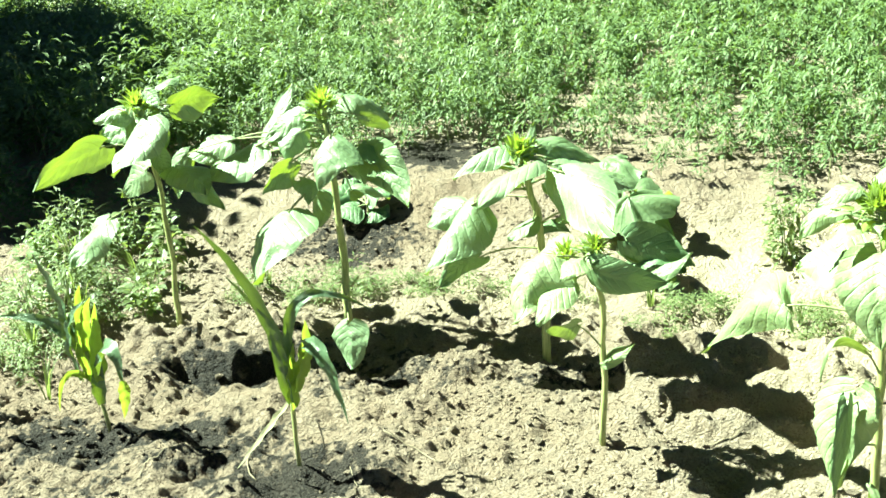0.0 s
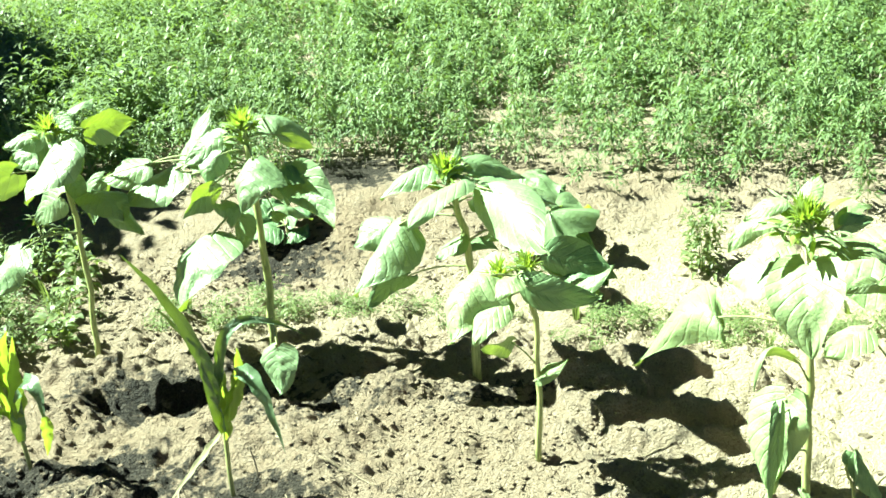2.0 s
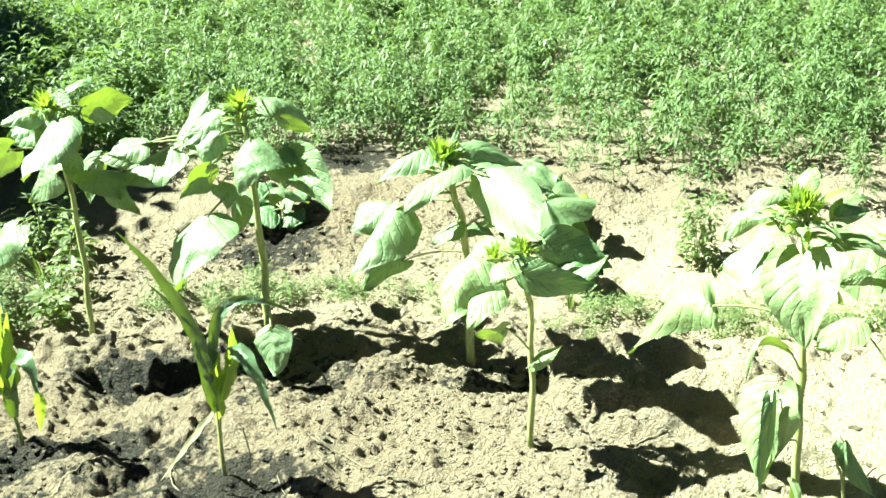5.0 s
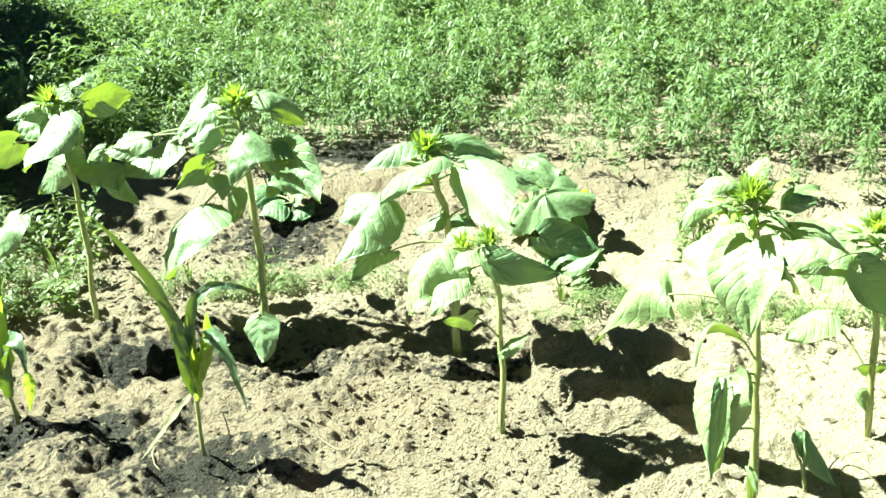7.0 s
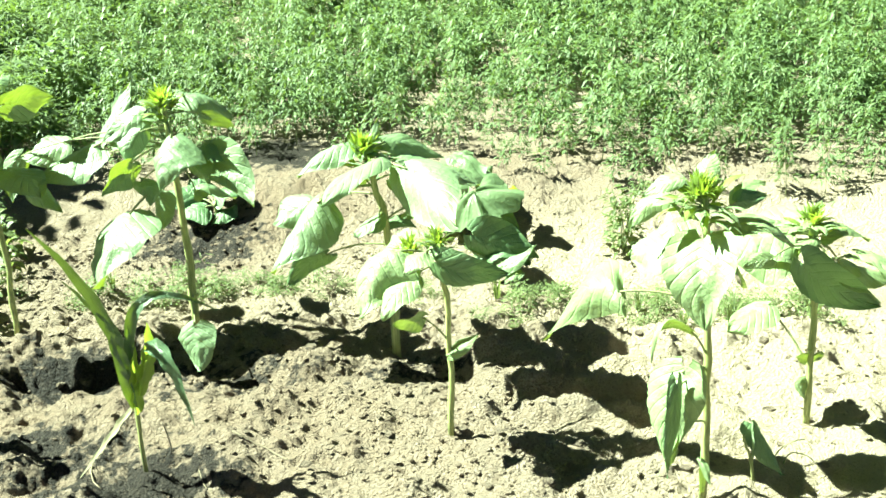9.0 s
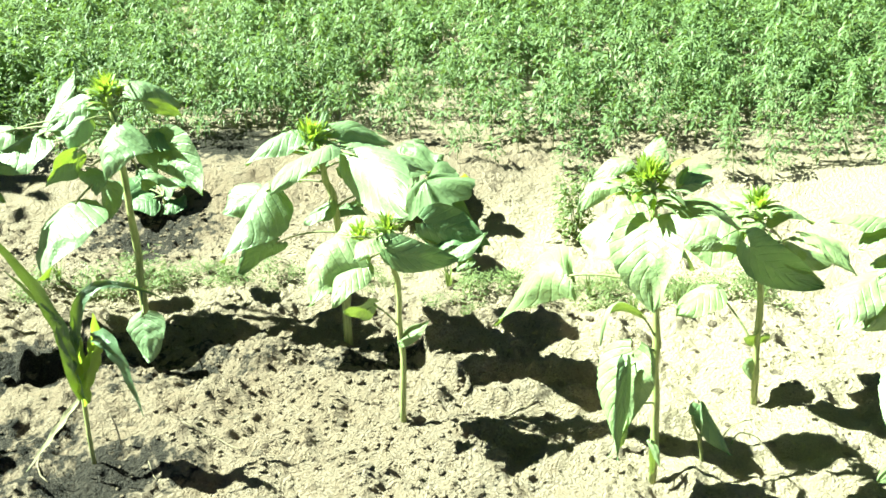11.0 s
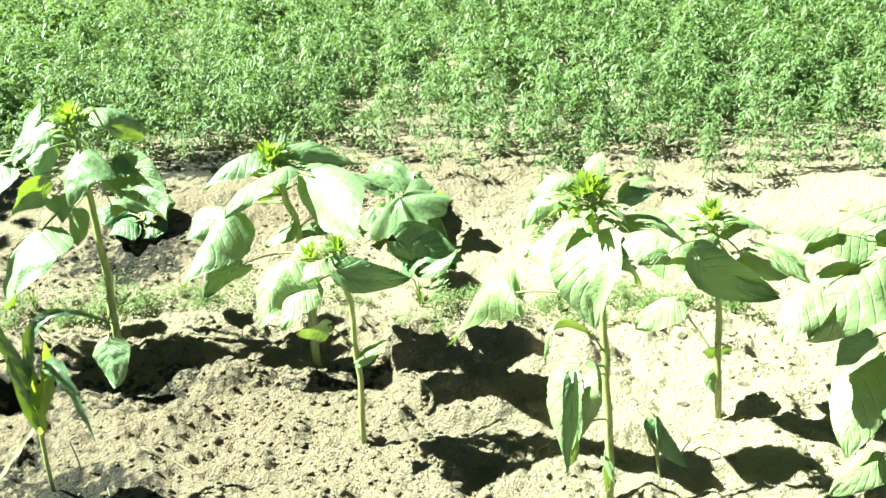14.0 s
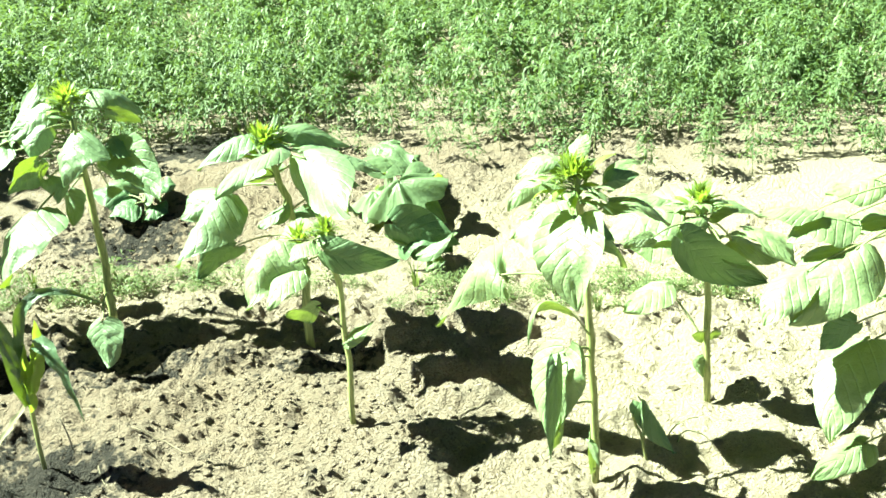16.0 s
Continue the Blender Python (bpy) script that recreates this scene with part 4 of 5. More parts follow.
blade(arching_maize, (-0.407, 2.260, 0.375), (-0.346, 2.190, 0.444), (-0.305, 2.160, 0.206), .042, (-.4, -.5, .7))
blade(arching_maize, (-0.466, 2.290, 0.203), (-0.534, 2.280, 0.127), (-0.619, 2.270, 0.028), .020, (-.5, -.55, .6), DRYLEAF, "pale dry lower leaf")
blade(arching_maize, (-0.453, 2.300, 0.245), (-0.400, 2.285, 0.352), (-0.402, 2.290, 0.430), .044, (.6, -.7, .1), YOUNG)
blade(arching_maize, (-0.471, 2.320, 0.203), (-0.465, 2.305, 0.333), (-0.451, 2.310, 0.419), .040, (.5, -.8, .1))
blade(arching_maize, (-0.456, 2.300, 0.180), (-0.460, 2.285, 0.291), (-0.437, 2.290, 0.370), .038, (.6, -.7, .1), YOUNG)
blade(arching_maize, (-0.444, 2.290, 0.234), (-0.397, 2.270, 0.360), (-0.389, 2.290, 0.383), .030, (.6, -.7, .1), YOUNG)
blade(arching_maize, (-0.462, 2.290, 0.202), (-0.477, 2.270, 0.305), (-0.492, 2.290, 0.412), .028, (.2, -.9, .1))
blade(arching_maize, (-0.461, 2.300, 0.262), (-0.484, 2.285, 0.393), (-0.499, 2.290, 0.444), .034, (.2, -.9, -.1))
blade(yellowing_maize, (-1.060, 2.555, 0.261), (-1.111, 2.555, 0.375), (-1.283, 2.555, 0.377), .040, (-.35, -.6, .6))
blade(yellowing_maize, (-1.074, 2.555, 0.253), (-1.094, 2.560, 0.427), (-1.163, 2.585, 0.548), .044, (-.5, -.7, .3))
blade(yellowing_maize, (-1.072, 2.535, 0.178), (-1.124, 2.540, 0.367), (-1.017, 2.525, 0.421), .036, (-.6, -.7, .3))
blade(yellowing_maize, (-1.040, 2.545, 0.158), (-1.083, 2.540, 0.312), (-1.018, 2.555, 0.417), .062, (.6, -.7, .1), YOUNG)
blade(yellowing_maize, (-1.028, 2.535, 0.172), (-1.030, 2.535, 0.264), (-1.001, 2.535, 0.409), .048, (.6, -.7, .1), YOUNG)
blade(yellowing_maize, (-1.048, 2.575, 0.170), (-1.090, 2.585, 0.381), (-1.052, 2.595, 0.441), .035, (.5, -.7, .2), YOUNG)
blade(yellowing_maize, (-1.016, 2.505, 0.205), (-0.928, 2.435, 0.422), (-0.919, 2.405, 0.203), .050, (-.2, -.5, .9))
blade(yellowing_maize, (-0.922, 2.405, 0.234), (-0.915, 2.400, 0.192), (-0.929, 2.395, 0.127), .032, (.6, -.7, .1), YOUNG, "yellowed leaf tip")
blade(yellowing_maize, (-1.041, 2.535, 0.172), (-1.126, 2.515, 0.270), (-1.139, 2.495, 0.107), .020, (.6, -.7, .1), YOUNG, "yellowed lower leaf")
blade(yellowing_maize, (-1.039, 2.545, 0.095), (-1.038, 2.530, 0.203), (-1.013, 2.535, 0.259), .040, (.2, -.9, -.1))

# ---- small foliage ----
def sprig(rng, height, leaves, length, width, spread, droop, bare=0.25, stems=1, round_leaf=False):
    """Arrays of one small herb: thin stems with folded pointed leaves. Returns leaf verts, faces and stem verts, faces."""
    lv, lf, sv, sf = [], [], [], []
    for s in range(stems):
        lean = Vector((rng.uniform(-1, 1), rng.uniform(-1, 1), 0)) * (spread * (0.4 if stems == 1 else 1.0))
        h = height * rng.uniform(0.75, 1.1)
        foot = Vector((rng.uniform(-1, 1), rng.uniform(-1, 1), 0)) * (0.0 if stems == 1 else spread * 0.25)
        line = bezier(foot - Vector((0, 0, 0.02)), foot + Vector((0, 0, h * 0.5)), foot + lean + Vector((0, 0, h)), 4)
        off = len(sv)
        v, fcs = tube(line, [0.0032 * (1 - 0.16 * q) for q in range(5)], 4)
        sv += v
        sf += [tuple(off + q for q in fc) for fc in fcs]
        for i in range(leaves // stems):
            t = bare + (1 - bare) * (i + rng.random()) / (leaves / stems)
            t = min(t, 1)
            p = line[0] * (1 - t) ** 2 + line[2] * 2 * t * (1 - t) + line[4] * t * t
            ang = rng.uniform(0, 6.283)
            reach = spread * (1.15 - 0.8 * t) * rng.uniform(0.2, 1.0)
            out = Vector((math.cos(ang), math.sin(ang), 0))
            p = p + out * reach + Vector((0, 0, reach * 0.35))
            tilt = rng.uniform(-droop, 0.55)
            way = (out * 1.0 + Vector((rng.uniform(-0.4, 0.4), rng.uniform(-0.4, 0.4), tilt))).normalized()
            size = length * rng.uniform(0.6, 1.25)
            half = width * 0.5 * rng.uniform(0.7, 1.2)
            side = way.cross(Vector((0, 0, 1))).normalized()
            up = side.cross(way)
            off = len(lv)
            if round_leaf:
                for share, wide, lift in ((0.0, 0.10, 0.0), (0.22, 0.85, 0.05), (0.50, 1.0, 0.06), (0.78, 0.60, -0.02), (1.0, 0.04, -0.16)):
                    q = p + way * (size * share) + up * (size * lift)
                    lv += [q + side * (half * wide) + up * (half * wide * 0.35), q, q - side * (half * wide) + up * (half * wide * 0.35)]
                for k in range(4):
                    b = off + 3 * k
                    lf += [(b, b + 1, b + 4), (b, b + 4, b + 3), (b + 1, b + 2, b + 5), (b + 1, b + 5, b + 4)]
                continue
            mid = p + way * size * 0.45 + up * size * 0.06
            tip = p + way * size - up * size * 0.16
            lv += [p, mid + side * half + up * half * 0.4, mid, mid - side * half + up * half * 0.4, tip]
            lf += [(off, off + 1, off + 2), (off + 2, off + 1, off + 4), (off, off + 2, off + 3), (off + 2, off + 4, off + 3)]
    return lv, lf, sv, sf


def herb(name, label, category, group, spec, seed, leaf_mat):
    """One small herb as a thing with stem and foliage; made at the origin."""
    rng = random.Random(seed)
    lv, lf, sv, sf = sprig(rng, *spec)
    ob = tagged(new(name), label, category, group)
    mesh_object("foliage", mesh_from("foliage", lv, lf, [(0.3, 0.5)] * len(lv), False), leaf_mat, ob)
    mesh_object("stem", mesh_from("stem", sv, sf), THIN, ob)
    return ob


def scatter(name, label, category, spots, variants, leaf_mat, stem_mat):
    """Many herbs joined: one object of stuff with leaves and stems in two parts."""
    packs = []
    for lv, lf, sv, sf in variants:
        packs.append((np.array([tuple(v) for v in lv]), np.array(lf), np.array([tuple(v) for v in sv]), [fc for fc in sf if len(fc) == 4][:16]))
    lv_all, lf_all, sv_all, sf_all, lo, so = [], [], [], [], 0, 0
    for x, y, z, scale, turn, which in spots:
        lv, lf, sv, sf = packs[which]
        c, s = math.cos(turn) * scale, math.sin(turn) * scale
        rot = np.array([[c, -s, 0], [s, c, 0], [0, 0, scale]])
        lv_all.append(lv @ rot.T + (x, y, z))
        lf_all.append(lf + lo)
        lo += len(lv)
        sv_all.append(sv @ rot.T + (x, y, z))
        sf_all.append(np.array(sf) + so)
        so += len(sv)
    root = tagged(new(name), label, category, kind="stuff")
    for part_name, vv, ff, mat in (("foliage", lv_all, lf_all, leaf_mat), ("stems", sv_all, sf_all, stem_mat)):
        vv, ff = np.concatenate(vv), np.concatenate(ff)
        mm = bpy.data.meshes.new(part_name)
        mm.vertices.add(len(vv))
        mm.vertices.foreach_set("co", vv.ravel().astype(np.float32))
        w = ff.shape[1]
        mm.loops.add(ff.size)
        mm.loops.foreach_set("vertex_index", ff.ravel().astype(np.int32))
        mm.polygons.add(len(ff))
        mm.polygons.foreach_set("loop_start", np.arange(0, ff.size, w, dtype=np.int32))
        mm.update(calc_edges=True)
        tagged(mesh_object(part_name, mm, mat, root), kind="stuff")
    return root


rng = random.Random(7)
CROP_SPECS = ((0.32, 88, 0.060, 0.0200, 0.085, 0.8, 0.25), (0.40, 98, 0.064, 0.0190, 0.095, 0.9, 0.28), (0.26, 72, 0.056, 0.0195, 0.080, 0.7, 0.20),
              (0.19, 52, 0.050, 0.0190, 0.070, 0.7, 0.15), (0.36, 94, 0.060, 0.0170, 0.090, 1.0, 0.30))
FAR_SPECS = ((0.32, 50, 0.082, 0.0270, 0.095, 0.7, 0.25), (0.40, 54, 0.086, 0.0260, 0.105, 0.8, 0.28), (0.28, 44, 0.078, 0.0270, 0.090, 0.6, 0.20))
WEED_SPECS = ((0.10, 60, 0.028, 0.011, 0.07, 0.3, 0.1, 4, True), (0.14, 70, 0.034, 0.010, 0.08, 0.4, 0.1, 5, True), (0.07, 44, 0.024, 0.011, 0.06, 0.2, 0.1, 4, True))
TALL_WEEDS = ((0.36, 110, 0.060, 0.028, 0.13, 0.5, 0.1, 5), (0.28, 90, 0.068, 0.036, 0.12, 0.5, 0.1, 4), (0.46, 130, 0.065, 0.014, 0.13, 0.6, 0.15, 6))


def edge_distance(x, y):
    return y + 0.35 * x - 4.45


def bare_patch(x, y):
    """Where the crop came up thinly, near its edge."""
    bare = 0.0
    for px, py, rx, ry, h in ((0.85, 5.2, 0.50, 1.0, 1.1), (1.40, 5.15, 0.24, 0.34, 1.7), (0.62, 5.20, 0.30, 0.28, 1.6), (1.24, 6.20, 0.22, 0.30, 1.2),
                              (-0.18, 5.40, 0.26, 0.25, 0.8), (2.40, 4.25, 0.60, 0.35, 0.9), (2.10, 4.62, 0.25, 0.22, 0.8)):
        bare = max(bare, h * math.exp(-((x - px) / rx) ** 2 - ((y - py) / ry) ** 2))
    return min(1.35, bare)


# the crop's front plants, one by one
crop_kinds = [herb("crop_plant", "leafy green crop plant on a thin bare stem", "crop plant", "crop plants along the bank", s, 20 + i, CROP) for i, s in enumerate(CROP_SPECS)]
placed = []
tries = 0
while len(placed) < 270 and tries < 9000:
    tries += 1
    x = rng.uniform(-1.7, 3.0)
    d = rng.uniform(-0.12, 1.3)
    y = 4.45 - 0.35 * x + d
    thin = 0.45 + 0.55 * float(smooth(-0.25, 0.35, lattice_noise(np.array(x + 20.0), np.array(y), 0.5, 9)))
    thin *= (0.13 + 0.87 * float(smooth(0.15, 0.8, d + (0.10 if x > 1.2 else 0)))) * (1 - 0.55 * bare_patch(x, y))
    if rng.random() > thin or any((x - u) ** 2 + (y - w) ** 2 < 0.085 ** 2 for u, w in placed):
        continue
    placed.append((x, y))
for i, (x, y) in enumerate(placed):
    small = (0.60 + 0.34 * float(smooth(-0.1, 0.9, edge_distance(x, y))) + rng.uniform(-0.08, 0.12)) * (1 - 0.28 * bare_patch(x, y))
    mat = Matrix.LocRotScale((x, y, height_at(x, y)), Euler((rng.uniform(-0.08, 0.08), rng.uniform(-0.08, 0.08), rng.uniform(0, 6.28))), (small, small, small))
    kind = crop_kinds[i % len(crop_kinds)]
    if i < len(crop_kinds):
        kind.matrix_basis = mat
    else:
        copy_thing(kind, mat).scale = (small, small, small)

# the crop behind, as one sheet of foliage
crop_variants = [sprig(random.Random(40 + i), *s) for i, s in enumerate(CROP_SPECS + CROP_SPECS + FAR_SPECS + FAR_SPECS)]
spots = []
for i in range(5200):
    y = 3.9 + 10.5 * rng.random() ** 1.25
    x = rng.uniform(-0.50 * y - 0.6, 0.66 * y + 0.4)
    d = edge_distance(x, y)
    if d < 0.95 or (y > 9 and rng.random() < 0.3):
        continue
    gap = float(lattice_noise(np.array(x + 3.0), np.array(y + 1.0), 0.55, 12))
    if (gap < -0.30 and d < 1.7) or rng.random() < 0.68 * bare_patch(x, y):
        continue
    spots.append((x, y, broad_height(x, y), rng.uniform(0.75, 1.15) * (0.75 + 0.25 * min(1, (d - 1) / 1.2)), rng.uniform(0, 6.28), rng.randrange(10) if y < 8 else 10 + rng.randrange(6)))
scatter("crop_field", "dense field of leafy green crop plants", "crop field", spots, crop_variants, CROP, THIN)

# weeds
weed_variants = [sprig(random.Random(60 + i), *s) for i, s in enumerate(WEED_SPECS + WEED_SPECS)]


def weed_patch(label, cx, cy, rx, ry, count, low=0.6, high=1.1):
    spots = []
    for _ in range(count):
        ang, r = rng.uniform(0, 6.28), math.sqrt(rng.random())
        x, y = cx + rx * r * math.cos(ang), cy + ry * r * math.sin(ang)
        spots.append((x, y, height_at(x, y), rng.uniform(low, high) * (1.1 - 0.5 * r), rng.uniform(0, 6.28), rng.randrange(len(weed_variants))))
    return scatter("weed_patch", label, "weeds", spots, weed_variants, WEED, THIN)


weed_patch("low green weeds creeping over dry soil", 0.78, 3.05, 0.27, 0.15, 48, 0.35, 0.7)
weed_patch("low green weeds behind the sunflowers", 1.24, 2.96, 0.32, 0.18, 74, 0.32, 0.65)
weed_patch("sparse creeping weeds on pale soil", -0.50, 3.48, 0.40, 0.13, 48, 0.4, 0.85)
weed_patch("sparse creeping weeds on pale soil", -0.02, 3.45, 0.26, 0.11, 26, 0.4, 0.75)
weed_patch("sparse creeping weeds on pale soil", 0.30, 3.30, 0.20, 0.10, 16, 0.35, 0.6)
weed_patch("thin weeds near the sunflower's foot", 1.50, 2.85, 0.25, 0.16, 24, 0.5, 0.8)
weed_patch("leafy weeds around the tall sunflower", -1.47, 3.58, 0.42, 0.46, 72, 0.4, 1.05)
weed_patch("leafy weeds by the maize", -1.50, 3.08, 0.20, 0.20, 26, 0.5, 0.9)

tall_variants = [sprig(random.Random(80 + i), *s) for i, s in enumerate(TALL_WEEDS + TALL_WEEDS)]
spots = []
for _ in range(1000):
    x, y = rng.uniform(-4.6, -0.5), rng.uniform(3.6, 9.6)
    front = float(smooth(4.2, 5.0, y))
    if x > -1.38 + 0.16 * front + rng.uniform(-0.18, 0.18) or x < -0.52 * y - 0.6 or rng.random() > 0.45 + 0.55 * front:
        continue
    spots.append((x, y, broad_height(x, y), rng.uniform(0.5, 1.4) * (0.45 + 0.55 * front), rng.uniform(0, 6.28), rng.randrange(len(tall_variants))))
scatter("weed_thicket", "tangled tall green weeds partly in deep shade", "weeds", spots, tall_variants, THICKET, THIN)

broad_kinds = [herb("broad_weed", "leafy weed with broad green leaves", "weed", "broad weeds by the tall sunflower", s, 120 + i, WEED)
               for i, s in enumerate(((0.18, 34, 0.060, 0.034, 0.07, 0.5, 0.15, 2, True), (0.24, 60, 0.060, 0.012, 0.08, 0.6, 0.15, 3), (0.14, 26, 0.050, 0.032, 0.06, 0.4, 0.1, 2, True)))]
broad_rng = random.Random(17)
for i in range(20):
    x, y = broad_rng.uniform(-1.72, -1.12), broad_rng.uniform(3.15, 4.2)
    mat = Matrix.LocRotScale((x, y, height_at(x, y)), Euler((0, 0, broad_rng.uniform(0, 6.28))), None)
    if i < 3:
        broad_kinds[i].matrix_basis = mat
    else:
        copy_thing(broad_kinds[i % 3], mat)

bush = herb("leafy_weed", "single bushy weed standing on bare soil", "weed", "", (0.27, 300, 0.042, 0.017, 0.075, 0.7, 0.05, 4), 91, WEED)
bush.matrix_basis = pose(1.20, 3.50, height_at(1.20, 3.50))

def grass_tuft(x, y, height, count, seed):
    """Thin arching grass blades from one foot."""
    r = random.Random(seed)
    verts, faces, uvs = [], [], []
    for _ in range(count):
        ang = r.uniform(0, 6.28)
        out = Vector((math.cos(ang), math.sin(ang), 0))
        h = height * r.uniform(0.5, 1.1)
        line = bezier(out * 0.008, out * h * 0.2 + Vector((0, 0, h)), out * h * r.uniform(0.3, 0.9) + Vector((0, 0, h * r.uniform(0.6, 1.1))), 6)
        side = Vector((-out.y, out.x, 0))
        o = len(verts)
        for i, q in enumerate(line):
            half = 0.0035 * (1 - i / 6.3)
            verts += [q - side * half, q + side * half]
            uvs += [(0.3, i / 6), (0.7, i / 6)]
        faces += [(o + 2 * i, o + 2 * i + 1, o + 2 * i + 3, o + 2 * i + 2) for i in range(6)]
    ob = mesh_object("grass_tuft", mesh_from("grass_tuft", verts, faces, uvs), WEED)
    ob.location = (x, y, height_at(x, y))
    return tagged(ob, "thin green grass tuft among weeds", "grass", "grass tufts among the weeds")


for i, (x, y, tall, count) in enumerate(((-1.33, 3.28, 0.26, 14), (-1.22, 3.62, 0.22, 16), (-1.45, 3.10, 0.20, 14), (-1.12, 3.40, 0.16, 12), (-1.50, 3.75, 0.28, 18),
                                         (-0.72, 3.55, 0.10, 12), (1.30, 2.75, 0.12, 14), (0.62, 3.12, 0.10, 12), (-1.30, 2.80, 0.15, 12), (1.06, 2.94, 0.09, 14), (1.60, 2.79, 0.10, 16), (1.17, 2.82, 0.08, 14))):
    grass_tuft(x, y, tall, count, 200 + i)


# ---- soil clods ----
def clod_shapes(count, seed):
    out = []
    r = random.Random(seed)
    for _ in range(count):
        bm = bmesh.new()
        bmesh.ops.create_icosphere(bm, subdivisions=1, radius=1)
        q = Vector((r.uniform(0, 50), r.uniform(0, 50), 0))
        for v in bm.verts:
            v.co *= 1 + 0.5 * noise.noise(v.co * 1.6 + q) + 0.3 * noise.noise(v.co * 3.5 + q)
            v.co.z *= 0.48
        out.append((np.array([tuple(v.co) for v in bm.verts]), np.array([[v.index for v in fc.verts] for fc in bm.faces])))
        bm.free()
    return out


shapes = clod_shapes(8, 3)
bits = np.random.RandomState(11)
cx, cy = bits.uniform(-1.7, 2.0, 21000), 1.65 + 2.6 * bits.rand(21000) ** 1.3
keep = bits.rand(21000) < (0.60 + lattice_noise(cx + 11, cy + 5, 0.45, 5)) * (1 - 0.72 * smooth(0.45, 1.0, cx))
cx, cy = cx[keep], cy[keep]
cz = soil_height(cx, cy)
csize = 0.0034 + 0.0080 * bits.rand(len(cx)) ** 2.4
cturn, ckind = bits.uniform(0, 6.28, len(cx)), bits.randint(0, 8, len(cx))
cdamp_shade = damp_and_shade(cx, cy) * 0.5
vv, ff, dd, off = [], [], [], 0
for x, y, z, size, turn, kind, wet_shade in zip(cx, cy, cz, csize, cturn, ckind, cdamp_shade):
    v, fc = shapes[kind]
    ca, sa = math.cos(turn) * size, math.sin(turn) * size
    vv.append(v @ np.array([[ca, sa, 0], [-sa, ca, 0], [0, 0, size]]) + (x, y, z + size * 0.22))
    ff.append(fc + off)
    dd.append(np.full(len(v), wet_shade))
    off += len(v)
me = mesh_from("soil_clods", np.concatenate(vv), [tuple(q) for q in np.concatenate(ff).tolist()], None, False)
me.attributes.new("damp_shade", "FLOAT", "POINT").data.foreach_set("value", np.concatenate(dd).astype(np.float32))
me.attributes.new("brown", "FLOAT", "POINT").data.foreach_set("value", np.repeat(brownness(cx, cy), [len(q) for q in vv]).astype(np.float32))
tagged(mesh_object("soil_clods", me, CLOD), "loose dry soil crumbs and clods", "soil", kind="stuff")


# larger clods that can be told apart, lying on the soil
clod_meshes = []
for v, fc in clod_shapes(6, 9):
    cm = mesh_from("clod", v, [tuple(q) for q in fc.tolist()], None, False)
    cm.materials.append(CLOD)
    clod_meshes.append(cm)
lump_rng = random.Random(23)
for i in range(290):
    x, y = lump_rng.uniform(-1.3, 1.5), 1.9 + 1.25 * lump_rng.random() ** 1.2
    size = 0.007 + 0.013 * lump_rng.random() ** 2.5
    ob = new("clod", clod_meshes[i % 6])
    ob.parent = ground
    ob.matrix_basis = Matrix.LocRotScale((x, y, height_at(x, y) + size * 0.15), Euler((0, 0, lump_rng.uniform(0, 6.28))), (size, size * lump_rng.uniform(0.7, 1.1), size))


# ---- dry straws and twigs ----
straw_rng = random.Random(31)
for i in range(16):
    x, y = straw_rng.uniform(-1.2, 1.7), straw_rng.uniform(1.95, 3.7)
    ang, size = straw_rng.uniform(0, 3.14), straw_rng.uniform(0.05, 0.16)
    way = Vector((math.cos(ang), math.sin(ang), 0)) * size
    bow = Vector((-way.y, way.x, 0)) * straw_rng.uniform(-0.3, 0.3)
    pts = []
    for q in bezier(-way / 2, bow, way / 2, 6):
        pts.append(Vector((q.x, q.y, height_at(x + q.x, y + q.y) - height_at(x, y) + 0.004)))
    thick = straw_rng.uniform(0.0010, 0.0017)
    ob = mesh_object("dry_straw", mesh_from("dry_straw", *tube(pts, [thick] * 7, 5)), STRAW)
    ob.location = (x, y, height_at(x, y))
    tagged(ob, "pale dry straw lying on the soil", "straw", "dry straws on the soil")


twig = bezier((-0.404, 2.374, height_at(-0.404, 2.374) - 0.01), (-0.400, 2.37, 0.05), (-0.417, 2.374, 0.105), 6)
twig = mesh_object("dry_twig", mesh_from("dry_twig", *tube(twig, [0.0026, 0.0025, 0.0024, 0.0023, 0.0021, 0.0018, 0.0013], 6)), BARK)
tagged(twig, "thin brown dry twig standing by the maize", "twig")


def tendril(points):
    """A thin curled dry shoot rising from the soil."""
    line = []
    for a, b, c in zip(points[::2], points[1::2], points[2::2]):
        line += bezier(a, b, c, 6)[(1 if line else 0):]
    ob = mesh_object("curled_shoot", mesh_from("curled_shoot", *tube(line, [0.0022 * (1 - 0.5 * i / len(line)) for i in range(len(line))], 6)), THIN)
    return tagged(ob, "thin curled pale shoot beside the wilted seedling", "shoot", "curled shoots in the bed")


tendril([(1.085, 1.99, height_at(1.085, 1.99) - 0.01), (1.10, 1.99, 0.09), (1.17, 1.99, 0.084)])
tendril([(1.115, 1.985, height_at(1.115, 1.985) - 0.01), (1.12, 1.985, 0.06), (1.146, 1.985, 0.052), (1.185, 1.985, 0.040), (1.198, 1.985, height_at(1.198, 1.985) - 0.005)])


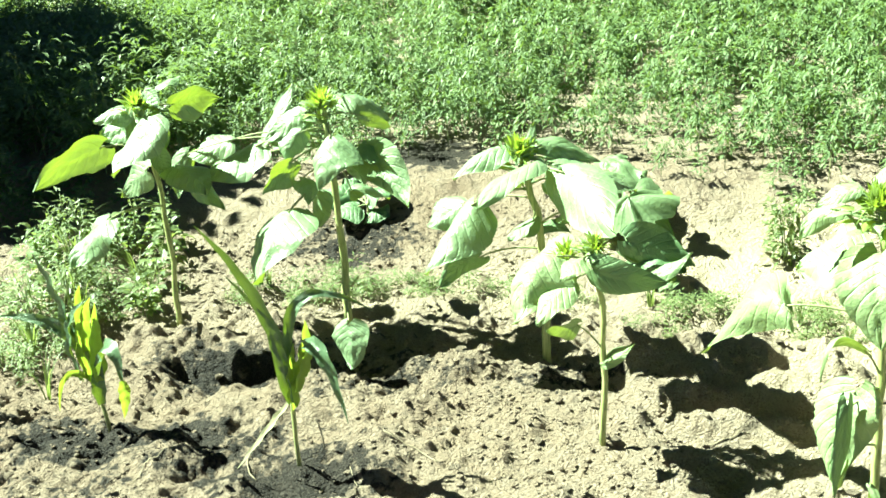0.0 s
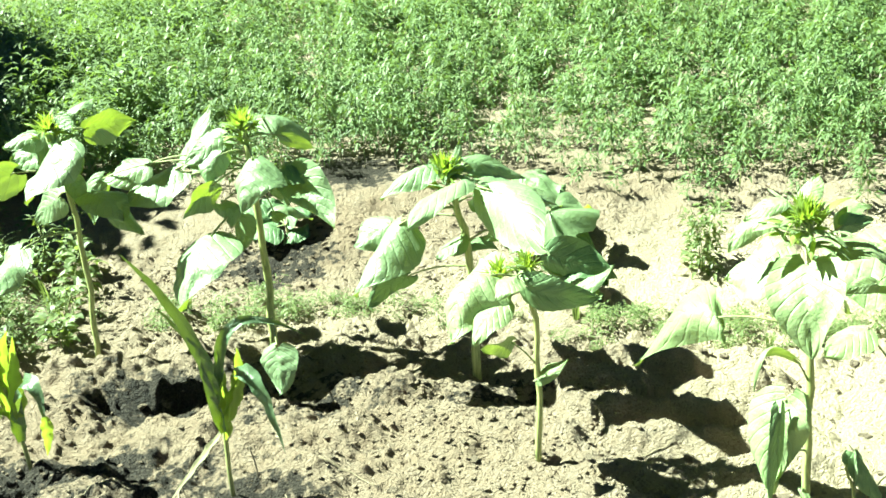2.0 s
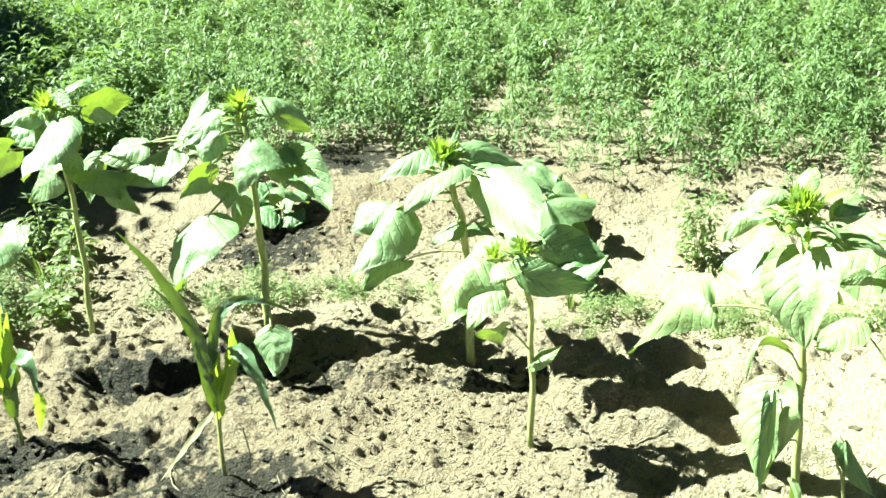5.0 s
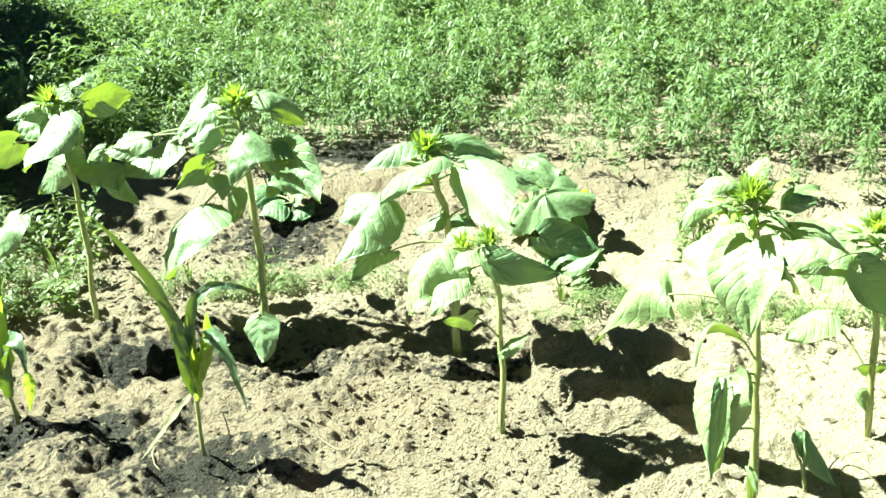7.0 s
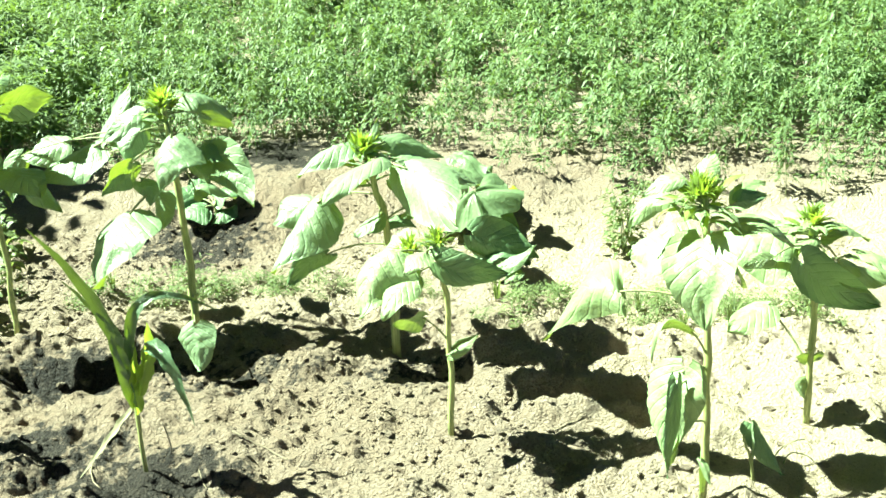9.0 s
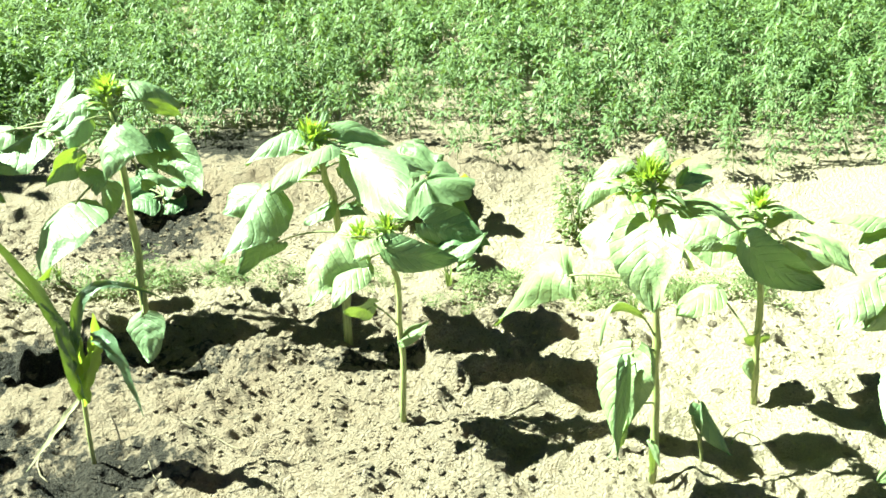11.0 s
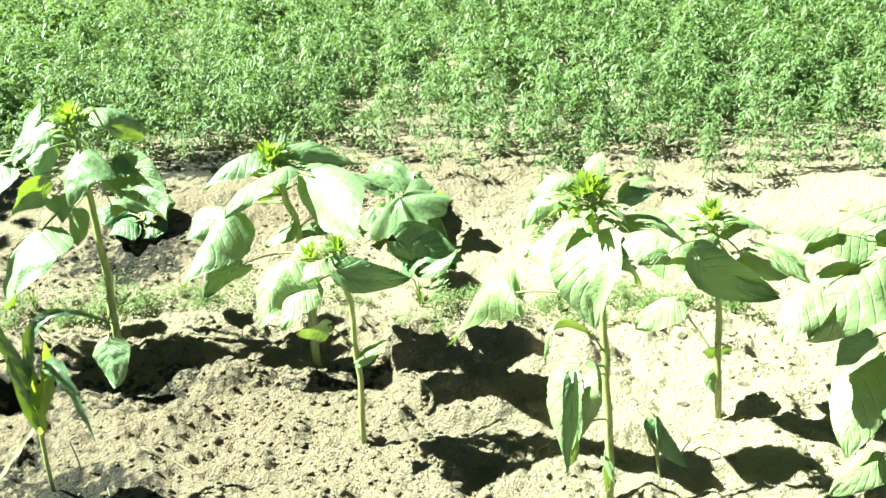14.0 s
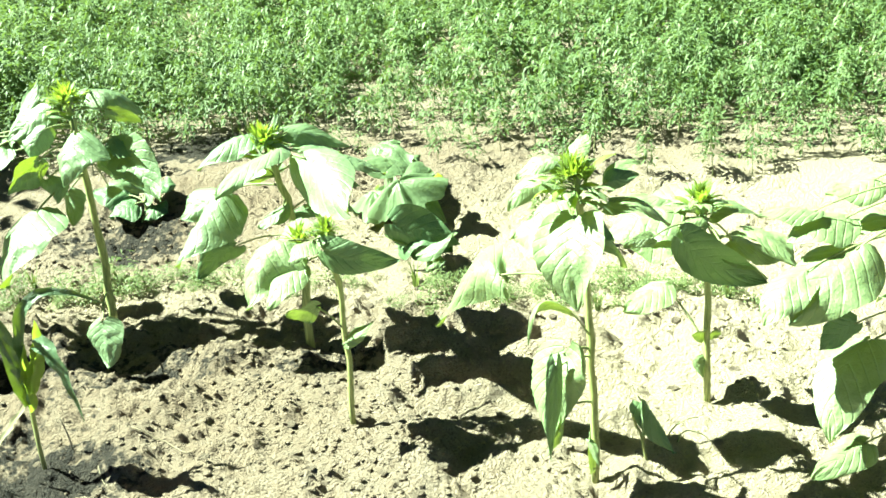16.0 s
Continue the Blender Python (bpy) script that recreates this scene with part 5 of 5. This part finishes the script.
# ---- unseen tree beyond the bed's edge, added to cast shade ----
def shade_tree(foot, crown, radii, lobes, leaves, seed):
    r = random.Random(seed)
    root = tagged(new("tree"), "unseen leafy tree added to shade the weeds", "tree")
    base = Vector((*foot, height_at(*foot)))
    root.location = base
    top = Vector(crown)
    line = bezier((0, 0, -0.1), ((top.x - base.x) * 0.2, (top.y - base.y) * 0.2, 1.0), (top.x - base.x, top.y - base.y, top.z - base.z - 0.3), 8)
    mesh_object("trunk", mesh_from("trunk", *tube(line, [0.13 - 0.010 * i for i in range(9)], 10)), BARK, root)
    for i in range(11):
        ang = i * 2.4
        start = line[3 + i % 5]
        end = Vector((top.x - base.x + radii[0] * 0.7 * math.cos(ang), top.y - base.y + radii[1] * 0.7 * math.sin(ang), top.z - base.z + r.uniform(-0.3, 0.4)))
        v, fcs = tube(bezier(start, (start + end) / 2 + Vector((0, 0, 0.25)), end, 6), [0.045 - 0.006 * q for q in range(7)], 6)
        mesh_object("limb", mesh_from("limb", v, fcs), BARK, root)
    clumps = []
    for lobe, count in lobes:
        low = Vector(lobe) - base
        v, fcs = tube(bezier(line[4], (line[4] + low) / 2 + Vector((0, 0, 0.3)), low, 8), [0.05 - 0.005 * q for q in range(9)], 6)
        mesh_object("limb", mesh_from("limb", v, fcs), BARK, root)
        clumps += [low + Vector((r.uniform(-0.34, 0.34), r.uniform(-0.16, 0.16), r.uniform(-0.12, 0.12))) for _ in range(count)]
    lv, lf = [], []
    for _ in range(118):
        while True:
            p = Vector((r.uniform(-1, 1), r.uniform(-1, 1), r.uniform(-1, 1)))
            if p.length < 1:
                break
        clumps.append(Vector((p.x * radii[0], p.y * radii[1], p.z * radii[2])) + top - base)
    for _ in range(leaves):
        p = clumps[r.randrange(len(clumps))] + Vector((r.gauss(0, 0.16), r.gauss(0, 0.16), r.gauss(0, 0.12)))
        way = Vector((r.uniform(-1, 1), r.uniform(-1, 1), r.uniform(-0.8, 0.3))).normalized()
        side = way.cross(Vector((0, 0, 1))).normalized()
        up = side.cross(way)
        size, half = r.uniform(0.10, 0.16), r.uniform(0.03, 0.05)
        o = len(lv)
        mid = p + way * size * 0.45
        lv += [p, mid + side * half, mid - up * half * 0.4, mid - side * half, p + way * size]
        lf += [(o, o + 1, o + 2), (o + 2, o + 1, o + 4), (o, o + 2, o + 3), (o + 2, o + 4, o + 3)]
    tagged(mesh_object("crown", mesh_from("crown", lv, lf, [(0.3, 0.5)] * len(lv), False), SHRUB, root), kind="stuff")
    return root


# crown and lobes are placed so that their shadows darken the weeds
shade_tree((-5.6, 6.9), (-4.85, 7.0, 2.4), (1.15, 2.25, 0.6), (((-3.42, 5.30, 2.05), 6), ((-2.95, 5.05, 2.0), 2)), 42000, 5)
